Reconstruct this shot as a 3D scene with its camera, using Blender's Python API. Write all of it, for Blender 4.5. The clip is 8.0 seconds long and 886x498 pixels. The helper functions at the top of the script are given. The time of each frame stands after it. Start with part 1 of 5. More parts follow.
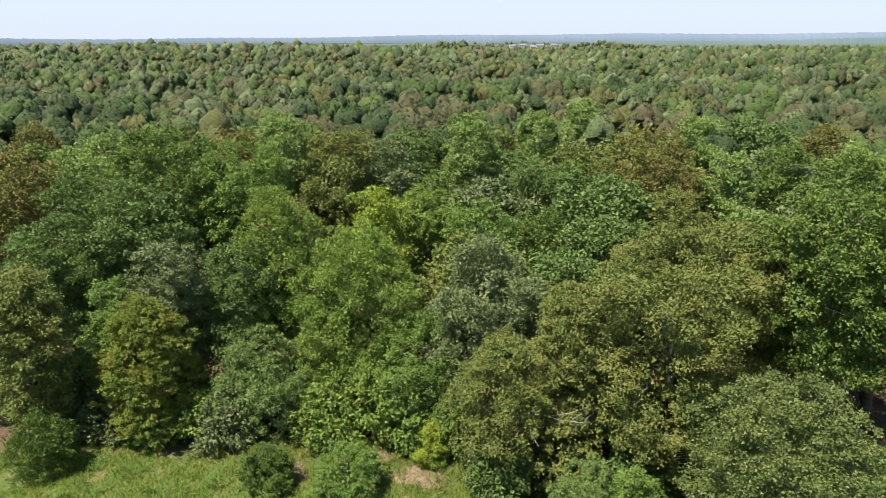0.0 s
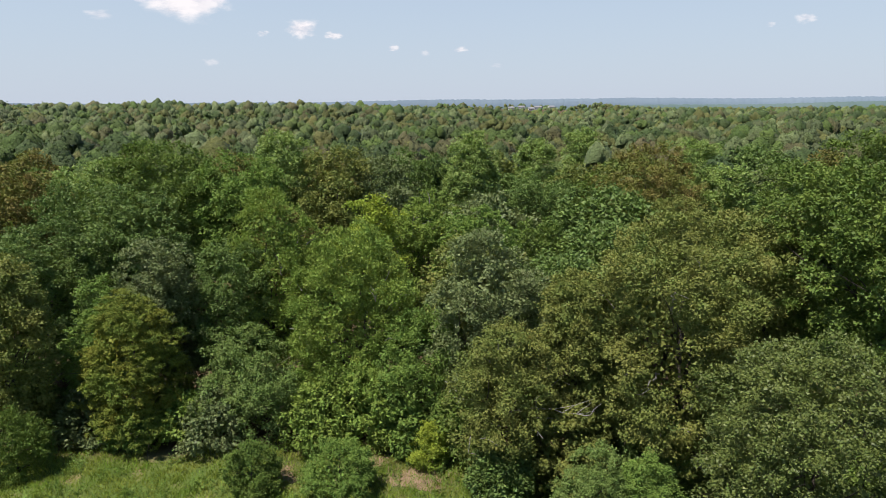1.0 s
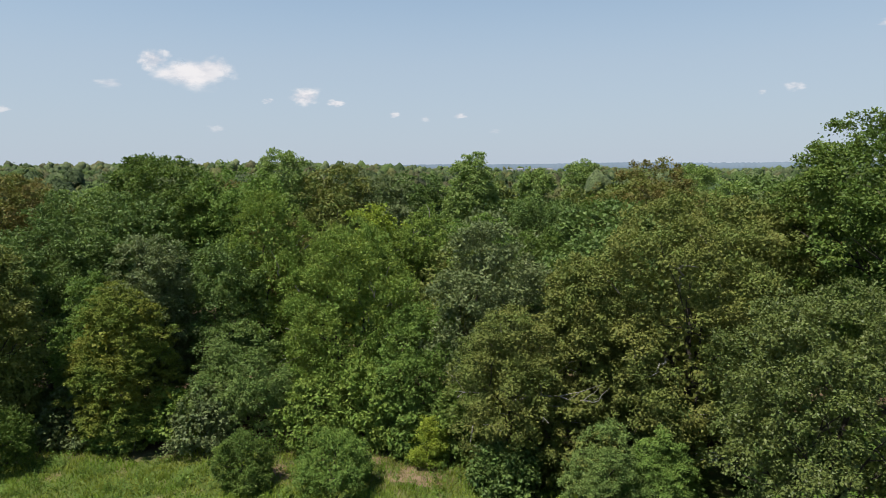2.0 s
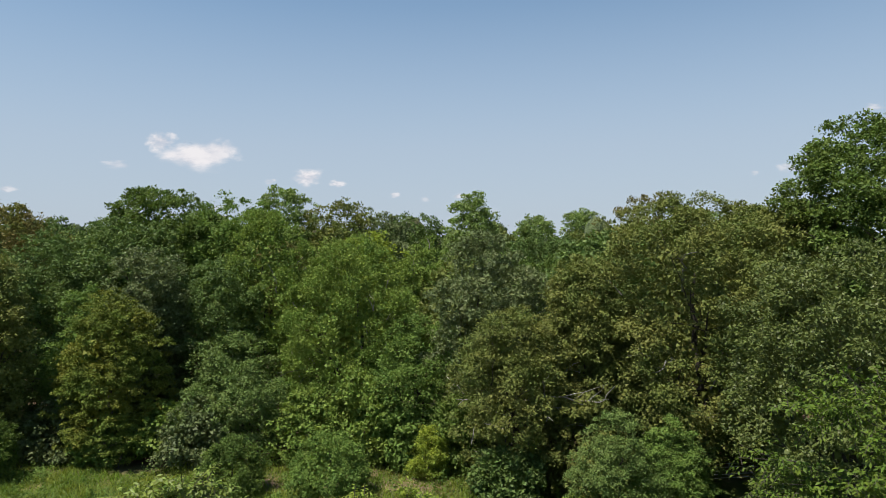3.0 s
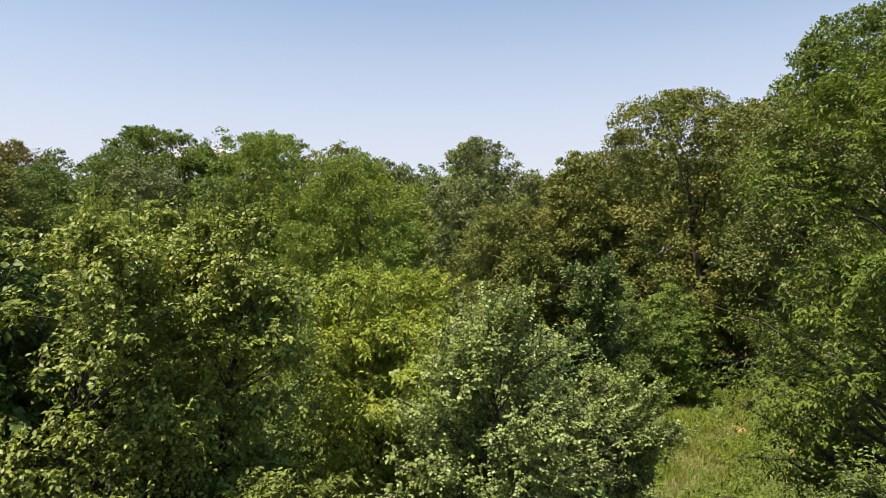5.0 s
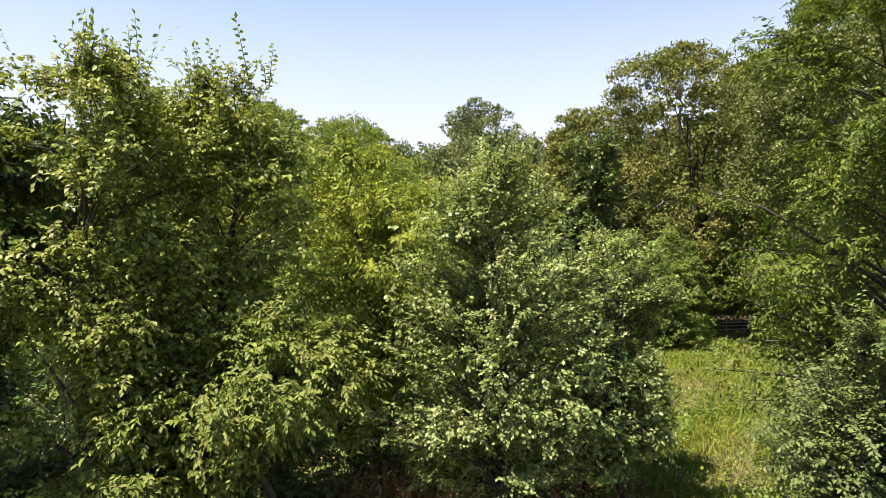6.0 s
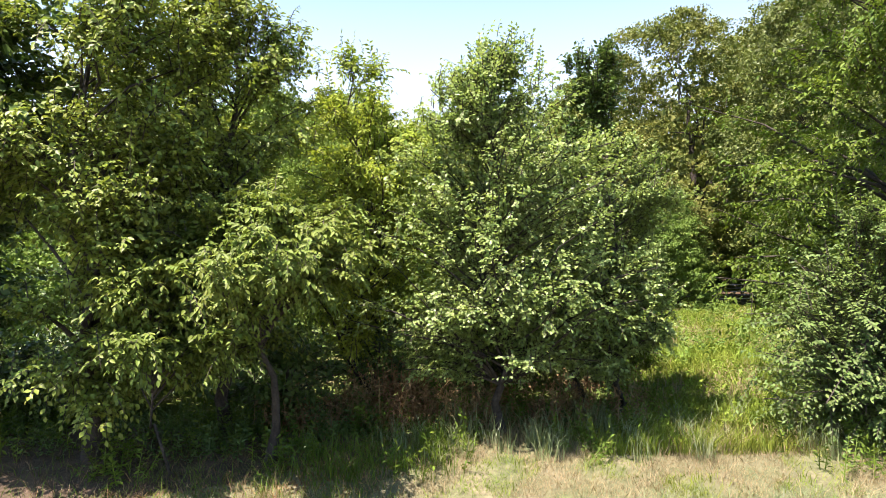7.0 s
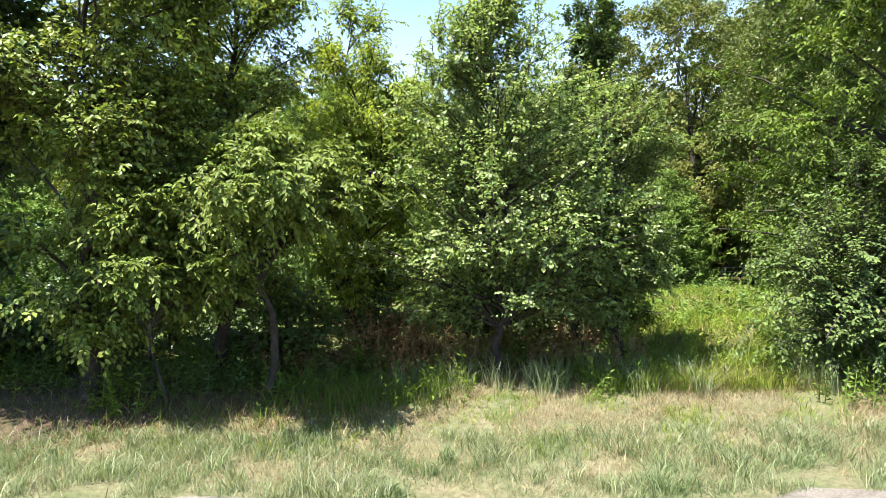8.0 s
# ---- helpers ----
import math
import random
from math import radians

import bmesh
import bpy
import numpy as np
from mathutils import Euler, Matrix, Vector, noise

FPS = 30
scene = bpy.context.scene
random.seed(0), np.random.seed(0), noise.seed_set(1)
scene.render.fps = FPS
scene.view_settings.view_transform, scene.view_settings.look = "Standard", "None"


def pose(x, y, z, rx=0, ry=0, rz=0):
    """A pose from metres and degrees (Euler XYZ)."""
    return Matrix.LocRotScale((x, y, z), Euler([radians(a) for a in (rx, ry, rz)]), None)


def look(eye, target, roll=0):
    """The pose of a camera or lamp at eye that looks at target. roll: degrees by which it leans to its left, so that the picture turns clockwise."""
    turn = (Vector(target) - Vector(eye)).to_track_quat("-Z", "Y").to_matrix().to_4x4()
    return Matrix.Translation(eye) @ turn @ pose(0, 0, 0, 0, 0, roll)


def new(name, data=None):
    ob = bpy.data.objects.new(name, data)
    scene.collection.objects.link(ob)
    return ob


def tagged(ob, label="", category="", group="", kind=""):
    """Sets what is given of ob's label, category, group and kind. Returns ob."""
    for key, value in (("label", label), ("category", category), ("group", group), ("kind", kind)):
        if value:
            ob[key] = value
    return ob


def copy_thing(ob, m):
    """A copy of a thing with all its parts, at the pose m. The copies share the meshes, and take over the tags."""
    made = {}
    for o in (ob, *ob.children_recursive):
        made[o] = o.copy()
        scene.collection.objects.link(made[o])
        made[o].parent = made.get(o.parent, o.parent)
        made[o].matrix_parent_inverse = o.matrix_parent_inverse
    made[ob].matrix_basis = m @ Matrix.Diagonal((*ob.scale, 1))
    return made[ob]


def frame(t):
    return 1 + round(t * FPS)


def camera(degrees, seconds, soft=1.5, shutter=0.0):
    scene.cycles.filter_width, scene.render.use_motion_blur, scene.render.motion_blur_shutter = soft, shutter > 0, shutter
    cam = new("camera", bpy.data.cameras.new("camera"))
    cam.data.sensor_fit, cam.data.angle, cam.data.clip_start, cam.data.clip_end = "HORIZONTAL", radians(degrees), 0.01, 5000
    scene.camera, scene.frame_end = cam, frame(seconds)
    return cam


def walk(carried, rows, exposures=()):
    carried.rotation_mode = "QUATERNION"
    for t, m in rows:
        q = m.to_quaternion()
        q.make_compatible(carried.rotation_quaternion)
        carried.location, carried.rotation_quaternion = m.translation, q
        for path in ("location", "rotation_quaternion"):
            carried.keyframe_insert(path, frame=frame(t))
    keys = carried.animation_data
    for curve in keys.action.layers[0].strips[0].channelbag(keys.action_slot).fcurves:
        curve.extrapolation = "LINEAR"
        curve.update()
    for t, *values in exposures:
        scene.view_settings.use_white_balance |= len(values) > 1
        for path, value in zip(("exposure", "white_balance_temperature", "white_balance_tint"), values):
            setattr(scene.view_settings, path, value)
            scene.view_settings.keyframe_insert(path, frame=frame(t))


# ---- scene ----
cam = camera(68.3, 8.0, soft=0.6)
METRES, EYE, TILT, LEAN, TURN = 25.0, 27.0, -17.9, 0.2, 0.0
ROWS = [
    (0.0, 0.0, 0.0, 0.0, 0.0, 0.0, -0.0),
    (0.5, 0.0037, 0.0314, -0.089, 0.01, 2.69, 0.02),
    (1.0, 0.006, 0.0622, -0.1801, 0.04, 5.32, 0.05),
    (2.5, 0.003, 0.1485, -0.4487, 0.04, 14.48, 0.13),
    (3.0, 0.0026, 0.1747, -0.5329, 0.0, 17.81, 0.11),
    (3.5, 0.0006, 0.1952, -0.6021, -0.12, 18.25, 0.08),
    (4.0, 0.0034, 0.2155, -0.6583, -0.01, 18.08, 0.18),
    (4.5, 0.003, 0.2336, -0.7136, -0.07, 18.1, 0.26),
    (6.0, 0.0026, 0.2782, -0.8525, -0.13, 17.81, 0.33),
    (6.5, 0.0025, 0.2901, -0.8904, -0.16, 17.86, 0.34),
    (7.0, 0.002, 0.2983, -0.9167, -0.17, 17.71, 0.35),
    (7.5, 0.0017, 0.305, -0.936, -0.18, 17.66, 0.39),
    (8.0, 0.0017, 0.3099, -0.9504, -0.23, 17.62, 0.44),
]
walk(cam, [(t, pose(0, 0, EYE, TILT, LEAN, TURN) @ pose(METRES * x, METRES * y, METRES * z, 90 + pitch, roll, yaw)) for t, x, y, z, yaw, pitch, roll in ROWS],
     exposures=[(0.0, 1.15, 6600, 15), (0.5, 0.9, 6600, 15), (1.0, 0.71, 6550, 15), (2.5, 0.5, 6500, 11), (3.0, 0.51, 6500, 13), (3.5, 0.6, 6600, 16), (4.0, 0.75, 6950, 18),
                (4.5, 0.9, 7350, 20), (6.0, 1.52, 7250, 30), (6.5, 1.85, 7100, 30), (7.0, 2.0, 6850, 24), (7.5, 2.02, 6650, 20), (8.0, 2.0, 6450, 15)])

# ---- world, sun, exposure ----
SUN_ELEVATION, SUN_AZIMUTH = 67.0, 240.0     # degrees; azimuth clockwise from +y (ahead)
world = bpy.data.worlds.new("world")
scene.world = world
world.use_nodes = True
_n, _l = world.node_tree.nodes, world.node_tree.links
_sky = _n.new("ShaderNodeTexSky")
_sky.sky_type, _sky.sun_disc = "NISHITA", False
_sky.sun_elevation, _sky.sun_rotation = radians(SUN_ELEVATION), radians(SUN_AZIMUTH)
_sky.altitude, _sky.air_density, _sky.dust_density, _sky.ozone_density = 200, 1.1, 0.3, 1.3
_n["Background"].inputs["Strength"].default_value = 0.078
# summer haze, thick at the horizon and thinning upwards
_tc, _sep = _n.new("ShaderNodeTexCoord"), _n.new("ShaderNodeSeparateXYZ")
_l.new(_tc.outputs["Generated"], _sep.inputs[0])
_hz = _n.new("ShaderNodeValToRGB")
for _q in (0.15, 0.35, 0.65):
    _hz.color_ramp.elements.new(_q)
for _el, _k in zip(_hz.color_ramp.elements, (0.95, 0.76, 0.22, 0.06, 0.0)):
    _el.color = (_k, _k, _k, 1)
_l.new(_sep.outputs["Z"], _hz.inputs["Fac"])
_mx = _n.new("ShaderNodeMix")
_mx.data_type = "RGBA"
_mx.inputs["B"].default_value = (4.25, 4.92, 5.8, 1)
_l.new(_hz.outputs["Color"], _mx.inputs["Factor"])
_tint = _n.new("ShaderNodeMix")
_tint.data_type, _tint.blend_type = "RGBA", "MULTIPLY"
_tint.inputs["Factor"].default_value, _tint.inputs["B"].default_value = 1.0, (0.8, 1.06, 1.09, 1)
_l.new(_sky.outputs["Color"], _tint.inputs["A"])
_l.new(_tint.outputs["Result"], _mx.inputs["A"])
_l.new(_mx.outputs["Result"], _n["Background"].inputs["Color"])

sun = new("sun", bpy.data.lights.new("sun", "SUN"))
sun.data.energy, sun.data.angle, sun.data.color = 5.2, radians(0.53), (1.0, 0.95, 0.87)
_e, _a = radians(SUN_ELEVATION), radians(SUN_AZIMUTH)
sun.matrix_world = look((0, 0, 60), (-math.cos(_e) * math.sin(_a), -math.cos(_e) * math.cos(_a), 60 - math.sin(_e)))


# ---- materials ----
def material(name):
    m = bpy.data.materials.new(name)
    m.use_nodes = True
    nt = m.node_tree
    return m, nt, nt.nodes["Principled BSDF"], nt.nodes["Material Output"]


def ramp(nt, source, stops):
    r = nt.nodes.new("ShaderNodeValToRGB")
    e = r.color_ramp.elements
    while len(e) < len(stops):
        e.new(0.5)
    for el, (p, c) in zip(e, stops):
        el.position, el.color = p, (*c, 1)
    nt.links.new(source, r.inputs["Fac"])
    return r.outputs["Color"]


def noise_tex(nt, scale, detail=3.0, rough=0.6, coord="Object"):
    tc = nt.nodes.new("ShaderNodeTexCoord")
    n = nt.nodes.new("ShaderNodeTexNoise")
    n.inputs["Scale"].default_value, n.inputs["Detail"].default_value = scale, detail
    n.inputs["Roughness"].default_value = rough
    nt.links.new(tc.outputs[coord], n.inputs["Vector"])
    return n.outputs["Fac"]


def mix(nt, fac, a, b, mode="MIX"):
    m = nt.nodes.new("ShaderNodeMix")
    m.data_type, m.blend_type = "RGBA", mode
    for sock, val in ((m.inputs["Factor"], fac), (m.inputs["A"], a), (m.inputs["B"], b)):
        if isinstance(val, (int, float)):
            sock.default_value = val
        elif isinstance(val, tuple):
            sock.default_value = (*val, 1)
        else:
            nt.links.new(val, sock)
    return m.outputs["Result"]


def leaf_material(name, colour, second, rough=0.5, through_light=0.22, patch=0.55, spread=0.26, gloss=0.2, hues=(0.485, 0.512)):
    """Foliage: each leaf a little different, drifting to a second tone in patches, with light passing through."""
    m, nt, bsdf, out = material(name)
    geo = nt.nodes.new("ShaderNodeNewGeometry")
    tone = ramp(nt, noise_tex(nt, patch, 3.0), [(0.36, colour), (0.64, second)])
    hsv = nt.nodes.new("ShaderNodeHueSaturation")
    val = nt.nodes.new("ShaderNodeMapRange")
    val.inputs["To Min"].default_value, val.inputs["To Max"].default_value = 1 - spread, 1 + spread
    hue = nt.nodes.new("ShaderNodeMapRange")
    hue.inputs["To Min"].default_value, hue.inputs["To Max"].default_value = hues
    mul = nt.nodes.new("ShaderNodeMath")
    mul.operation, mul.inputs[1].default_value = "MULTIPLY", 7.31
    fr = nt.nodes.new("ShaderNodeMath")
    fr.operation = "FRACT"
    L = nt.links.new
    L(geo.outputs["Random Per Island"], val.inputs["Value"])
    L(geo.outputs["Random Per Island"], mul.inputs[0])
    L(mul.outputs[0], fr.inputs[0])
    L(fr.outputs[0], hue.inputs["Value"])
    L(tone, hsv.inputs["Color"])
    L(val.outputs["Result"], hsv.inputs["Value"])
    L(hue.outputs["Result"], hsv.inputs["Hue"])
    L(hsv.outputs["Color"], bsdf.inputs["Base Color"])
    bsdf.inputs["Roughness"].default_value = rough
    bsdf.inputs["Specular IOR Level"].default_value = gloss
    tr = nt.nodes.new("ShaderNodeBsdfTranslucent")
    L(mix(nt, 1.0, hsv.outputs["Color"], (1.25, 1.25, 0.8), "MULTIPLY"), tr.inputs["Color"])
    ms = nt.nodes.new("ShaderNodeMixShader")
    ms.inputs["Fac"].default_value = through_light
    L(bsdf.outputs[0], ms.inputs[1])
    L(tr.outputs[0], ms.inputs[2])
    L(ms.outputs[0], out.inputs["Surface"])
    return m


def rough_material(name, stops, scale, rough=0.9, bump=0.4, fine=6.0, detail=6.0):
    """Bark, soil and the like: a broad mottling with a finer grain over it, and relief."""
    m, nt, bsdf, out = material(name)
    broad = ramp(nt, noise_tex(nt, scale, detail), stops)
    grain = noise_tex(nt, scale * fine, 5.0, 0.7)
    g = ramp(nt, grain, [(0.3, (0.55, 0.55, 0.55)), (0.7, (1.2, 1.2, 1.2))])
    nt.links.new(mix(nt, 1.0, broad, g, "MULTIPLY"), bsdf.inputs["Base Color"])
    bsdf.inputs["Roughness"].default_value = rough
    bsdf.inputs["Specular IOR Level"].default_value = 0.2
    b = nt.nodes.new("ShaderNodeBump")
    b.inputs["Strength"].default_value, b.inputs["Distance"].default_value = bump, 0.05
    nt.links.new(grain, b.inputs["Height"])
    nt.links.new(b.outputs["Normal"], bsdf.inputs["Normal"])
    return m


LEAF = {
    "olive": leaf_material("olive_oak_leaves", (0.143, 0.153, 0.037), (0.107, 0.142, 0.033), 0.6, 0.18, 0.5, 0.18, 0.12),
    "greygreen": leaf_material("grey_green_leaves", (0.0984, 0.132, 0.047), (0.127, 0.158, 0.0592), 0.52, 0.2, 0.5, 0.28, 0.18),
    "dark": leaf_material("dark_green_leaves", (0.0733, 0.121, 0.0288), (0.1, 0.153, 0.0373), 0.55, 0.2, 0.55, 0.3, 0.15),
    "maple": leaf_material("maple_leaves", (0.0726, 0.12, 0.0233), (0.103, 0.151, 0.0289), 0.55, 0.22, 0.55, 0.28, 0.13),
    "pale": leaf_material("pale_green_leaves", (0.0998, 0.158, 0.0385), (0.126, 0.178, 0.0471), 0.55, 0.22, 0.5, 0.28, 0.14),
    "bright": leaf_material("bright_green_leaves", (0.124, 0.193, 0.0378), (0.0963, 0.161, 0.034), 0.58, 0.22, 0.55, 0.26, 0.1),
    "feather": leaf_material("feathery_green_leaves", (0.119, 0.187, 0.035), (0.156, 0.213, 0.0401), 0.58, 0.22, 0.55, 0.26, 0.1),
    "poplar": leaf_material("poplar_leaves", (0.182, 0.25, 0.0697), (0.134, 0.205, 0.0447), 0.5, 0.22, 0.55, 0.26, 0.15),
    "brown": leaf_material("brownish_oak_leaves", (0.141, 0.115, 0.0348), (0.114, 0.135, 0.0299), 0.6, 0.22, 0.55, 0.26, 0.1),
    "cedar": leaf_material("cedar_foliage", (0.135, 0.142, 0.02), (0.098, 0.145, 0.023), 0.65, 0.15, 0.4, 0.2, 0.12),
    "yellow": leaf_material("yellow_green_leaves", (0.231, 0.287, 0.0364), (0.173, 0.243, 0.0353), 0.55, 0.32, 0.55, 0.26, 0.12),
    "pear": leaf_material("pear_leaves", (0.165, 0.246, 0.068), (0.208, 0.278, 0.086), 0.42, 0.37, 0.8, 0.34, 0.36),
    "sweetgum": leaf_material("sweetgum_leaves", (0.084, 0.114, 0.0278), (0.107, 0.135, 0.0332), 0.48, 0.2, 0.5, 0.3, 0.22),
    "bough": leaf_material("arching_bough_leaves", (0.11, 0.163, 0.03), (0.149, 0.193, 0.0385), 0.5, 0.28, 0.8, 0.3, 0.14),
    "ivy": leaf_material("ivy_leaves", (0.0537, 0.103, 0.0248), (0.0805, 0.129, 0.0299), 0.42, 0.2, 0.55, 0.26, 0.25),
    "hickory": leaf_material("hickory_leaves", (0.121, 0.184, 0.0307), (0.181, 0.226, 0.0394), 0.48, 0.28, 0.7, 0.32, 0.26),
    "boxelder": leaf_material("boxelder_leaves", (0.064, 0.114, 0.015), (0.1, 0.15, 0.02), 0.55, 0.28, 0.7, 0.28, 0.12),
    "elm": leaf_material("elm_leaves", (0.0713, 0.121, 0.0311), (0.102, 0.149, 0.0384), 0.5, 0.2, 0.9, 0.28, 0.16),
}
BARK = rough_material("grey_brown_bark", [(0.3, (0.035, 0.029, 0.023)), (0.7, (0.085, 0.072, 0.058))], 4.0, 0.9, 0.8)
DEADWOOD = rough_material("bleached_deadwood", [(0.3, (0.2, 0.185, 0.165)), (0.7, (0.36, 0.34, 0.31))], 5.0, 0.85, 0.4)


def ground_material():
    m, nt, bsdf, out = material("grassy_soil")
    grass = ramp(nt, noise_tex(nt, 0.55, 6.0), [(0.3, (0.055, 0.09, 0.018)), (0.58, (0.09, 0.118, 0.028)), (0.68, (0.19, 0.155, 0.08)), (0.82, (0.22, 0.145, 0.085))])
    fine = ramp(nt, noise_tex(nt, 14.0, 6.0, 0.75), [(0.3, (0.5, 0.5, 0.5)), (0.7, (1.3, 1.3, 1.3))])
    col = mix(nt, 1.0, grass, fine, "MULTIPLY")
    sep = nt.nodes.new("ShaderNodeSeparateXYZ")
    tc = nt.nodes.new("ShaderNodeTexCoord")
    nt.links.new(tc.outputs["Object"], sep.inputs[0])
    # leaf litter under the woods, which begin past the field
    step = nt.nodes.new("ShaderNodeMapRange")
    step.inputs["From Min"].default_value, step.inputs["From Max"].default_value = 37.0, 40.0
    nt.links.new(sep.outputs["Y"], step.inputs["Value"])
    litter = ramp(nt, noise_tex(nt, 2.0, 6.0), [(0.3, (0.05, 0.035, 0.02)), (0.7, (0.11, 0.075, 0.045))])
    verge = nt.nodes.new("ShaderNodeMapRange")
    verge.inputs["From Min"].default_value, verge.inputs["From Max"].default_value = 11.0, 9.6
    nt.links.new(sep.outputs["Y"], verge.inputs["Value"])
    thatch = ramp(nt, noise_tex(nt, 1.6, 7.0, 0.7), [(0.32, (0.085, 0.105, 0.045)), (0.52, (0.135, 0.13, 0.07)), (0.74, (0.21, 0.175, 0.11))])
    col = mix(nt, verge.outputs["Result"], col, mix(nt, 1.0, thatch, fine, "MULTIPLY"))
    # canopy of the farthest woods, past the crowns: ground colour with distance haze put in
    beyond = nt.nodes.new("ShaderNodeMapRange")
    beyond.inputs["From Min"].default_value, beyond.inputs["From Max"].default_value = 1240.0, 1400.0
    nt.links.new(sep.outputs["Y"], beyond.inputs["Value"])
    canopy = ramp(nt, noise_tex(nt, 0.06, 6.0, 0.7), [(0.35, (0.04, 0.06, 0.04)), (0.65, (0.06, 0.085, 0.055))])
    woods = mix(nt, beyond.outputs["Result"], litter, canopy)
    nt.links.new(mix(nt, step.outputs["Result"], col, woods), bsdf.inputs["Base Color"])
    bsdf.inputs["Roughness"].default_value = 0.95
    bsdf.inputs["Specular IOR Level"].default_value = 0.1
    b = nt.nodes.new("ShaderNodeBump")
    b.inputs["Strength"].default_value, b.inputs["Distance"].default_value = 0.7, 0.06
    nt.links.new(noise_tex(nt, 9.0, 6.0, 0.7), b.inputs["Height"])
    nt.links.new(b.outputs["Normal"], bsdf.inputs["Normal"])
    return m


GROUND = ground_material()
GRAVEL = rough_material("pale_gravel", [(0.3, (0.15, 0.13, 0.105)), (0.7, (0.28, 0.255, 0.215))], 3.0, 0.95, 0.8, 12.0)


# ---- mesh helpers ----
def np_mesh(name, v, f, mat, smooth=False):
    """A mesh from arrays of places and faces, all faces with the same number of corners."""
    me = bpy.data.meshes.new(name)
    n = f.shape[1]
    me.vertices.add(len(v))
    me.vertices.foreach_set("co", np.ascontiguousarray(v, dtype=np.float32).ravel())
    me.loops.add(f.size)
    me.loops.foreach_set("vertex_index", np.ascontiguousarray(f, dtype=np.int32).ravel())
    me.polygons.add(len(f))
    me.polygons.foreach_set("loop_start", np.arange(0, f.size, n, dtype=np.int32))
    if smooth:
        me.polygons.foreach_set("use_smooth", np.ones(len(f), dtype=bool))
    me.update(calc_edges=True)
    if mat:
        me.materials.append(mat)
    return me


def joined(pieces):
    vs, fs, k = [], [], 0
    for v, f in pieces:
        vs.append(v)
        fs.append(f + k)
        k += len(v)
    return np.concatenate(vs), np.concatenate(fs)


def part(name, v, f, mat, parent, label="", smooth=False):
    ob = new(name, np_mesh(name, v, f, mat, smooth))
    ob.parent = parent
    if label:
        tagged(ob, label)
    return ob


def unit(a):
    return a / np.maximum(np.linalg.norm(a, axis=-1, keepdims=True), 1e-9)


def leaves(p, d, n, length, width, broad=False):
    """Folded leaves: p stalk ends, d towards the tips, n upper sides (arrays of rows)."""
    d = unit(d)
    n = unit(n - d * np.sum(n * d, axis=1, keepdims=True))
    s = np.cross(d, n)
    L, W = length[:, None], width[:, None]
    if broad:
        rows = [p, p + d * L * .28 + s * W * .46 + n * W * .12, p + d * L * .68 + s * W * .4 + n * W * .08, p + d * L - n * L * .12,
                p + d * L * .68 - s * W * .4 + n * W * .08, p + d * L * .28 - s * W * .46 + n * W * .12]
        f = np.array([[0, 1, 2, 3], [0, 3, 4, 5]])
    else:
        rows = [p, p + d * L * .5 + s * W * .5 + n * W * .15, p + d * L - n * L * .08, p + d * L * .5 - s * W * .5 + n * W * .15]
        f = np.array([[0, 1, 2], [0, 2, 3]])
    k = len(rows)
    v = np.stack(rows, axis=1).reshape(-1, 3)
    faces = (f[None] + (np.arange(len(p)) * k)[:, None, None]).reshape(-1, f.shape[1])
    return v, faces


def leaflets(p, d, n, length, width):
    """Small pointed leaves of one face each, for crowns seen from some way off."""
    d = unit(d)
    n = unit(n - d * np.sum(n * d, axis=1, keepdims=True))
    s = np.cross(d, n) * width[:, None]
    L = d * length[:, None]
    v = np.stack([p - s * .2, p + L * .42 + s * .62, p + L - s * .22], axis=1).reshape(-1, 3)
    return v, np.arange(len(v)).reshape(-1, 3)


def tube(points, radii, sides=6):
    pts = np.asarray(points, float)
    tang = unit(np.gradient(pts, axis=0))
    ref = np.where(np.abs(tang[:, 2:3]) > 0.9, [[1.0, 0, 0]], [[0, 0, 1.0]])
    u = unit(np.cross(tang, ref))
    w = np.cross(tang, u)
    a = np.linspace(0, 2 * np.pi, sides, endpoint=False)
    ring = u[:, None] * np.cos(a)[None, :, None] + w[:, None] * np.sin(a)[None, :, None]
    v = (pts[:, None] + ring * np.asarray(radii)[:, None, None]).reshape(-1, 3)
    k, f = len(pts), []
    for i in range(k - 1):
        for j in range(sides):
            j2 = (j + 1) % sides
            f.append((i * sides + j, i * sides + j2, (i + 1) * sides + j2, (i + 1) * sides + j))
    return v, np.array(f)


def bent(a, b, rng, sag=0.08, n=6):
    """A slightly crooked way from a to b."""
    a, b = np.asarray(a, float), np.asarray(b, float)
    t = np.linspace(0, 1, n)[:, None]
    size = np.linalg.norm(b - a)
    p = a + (b - a) * t + np.sin(t * np.pi) * np.array([0, 0, -sag * size])
    p[1:-1] += rng.normal(0, 0.03 * size, (n - 2, 3))
    return p


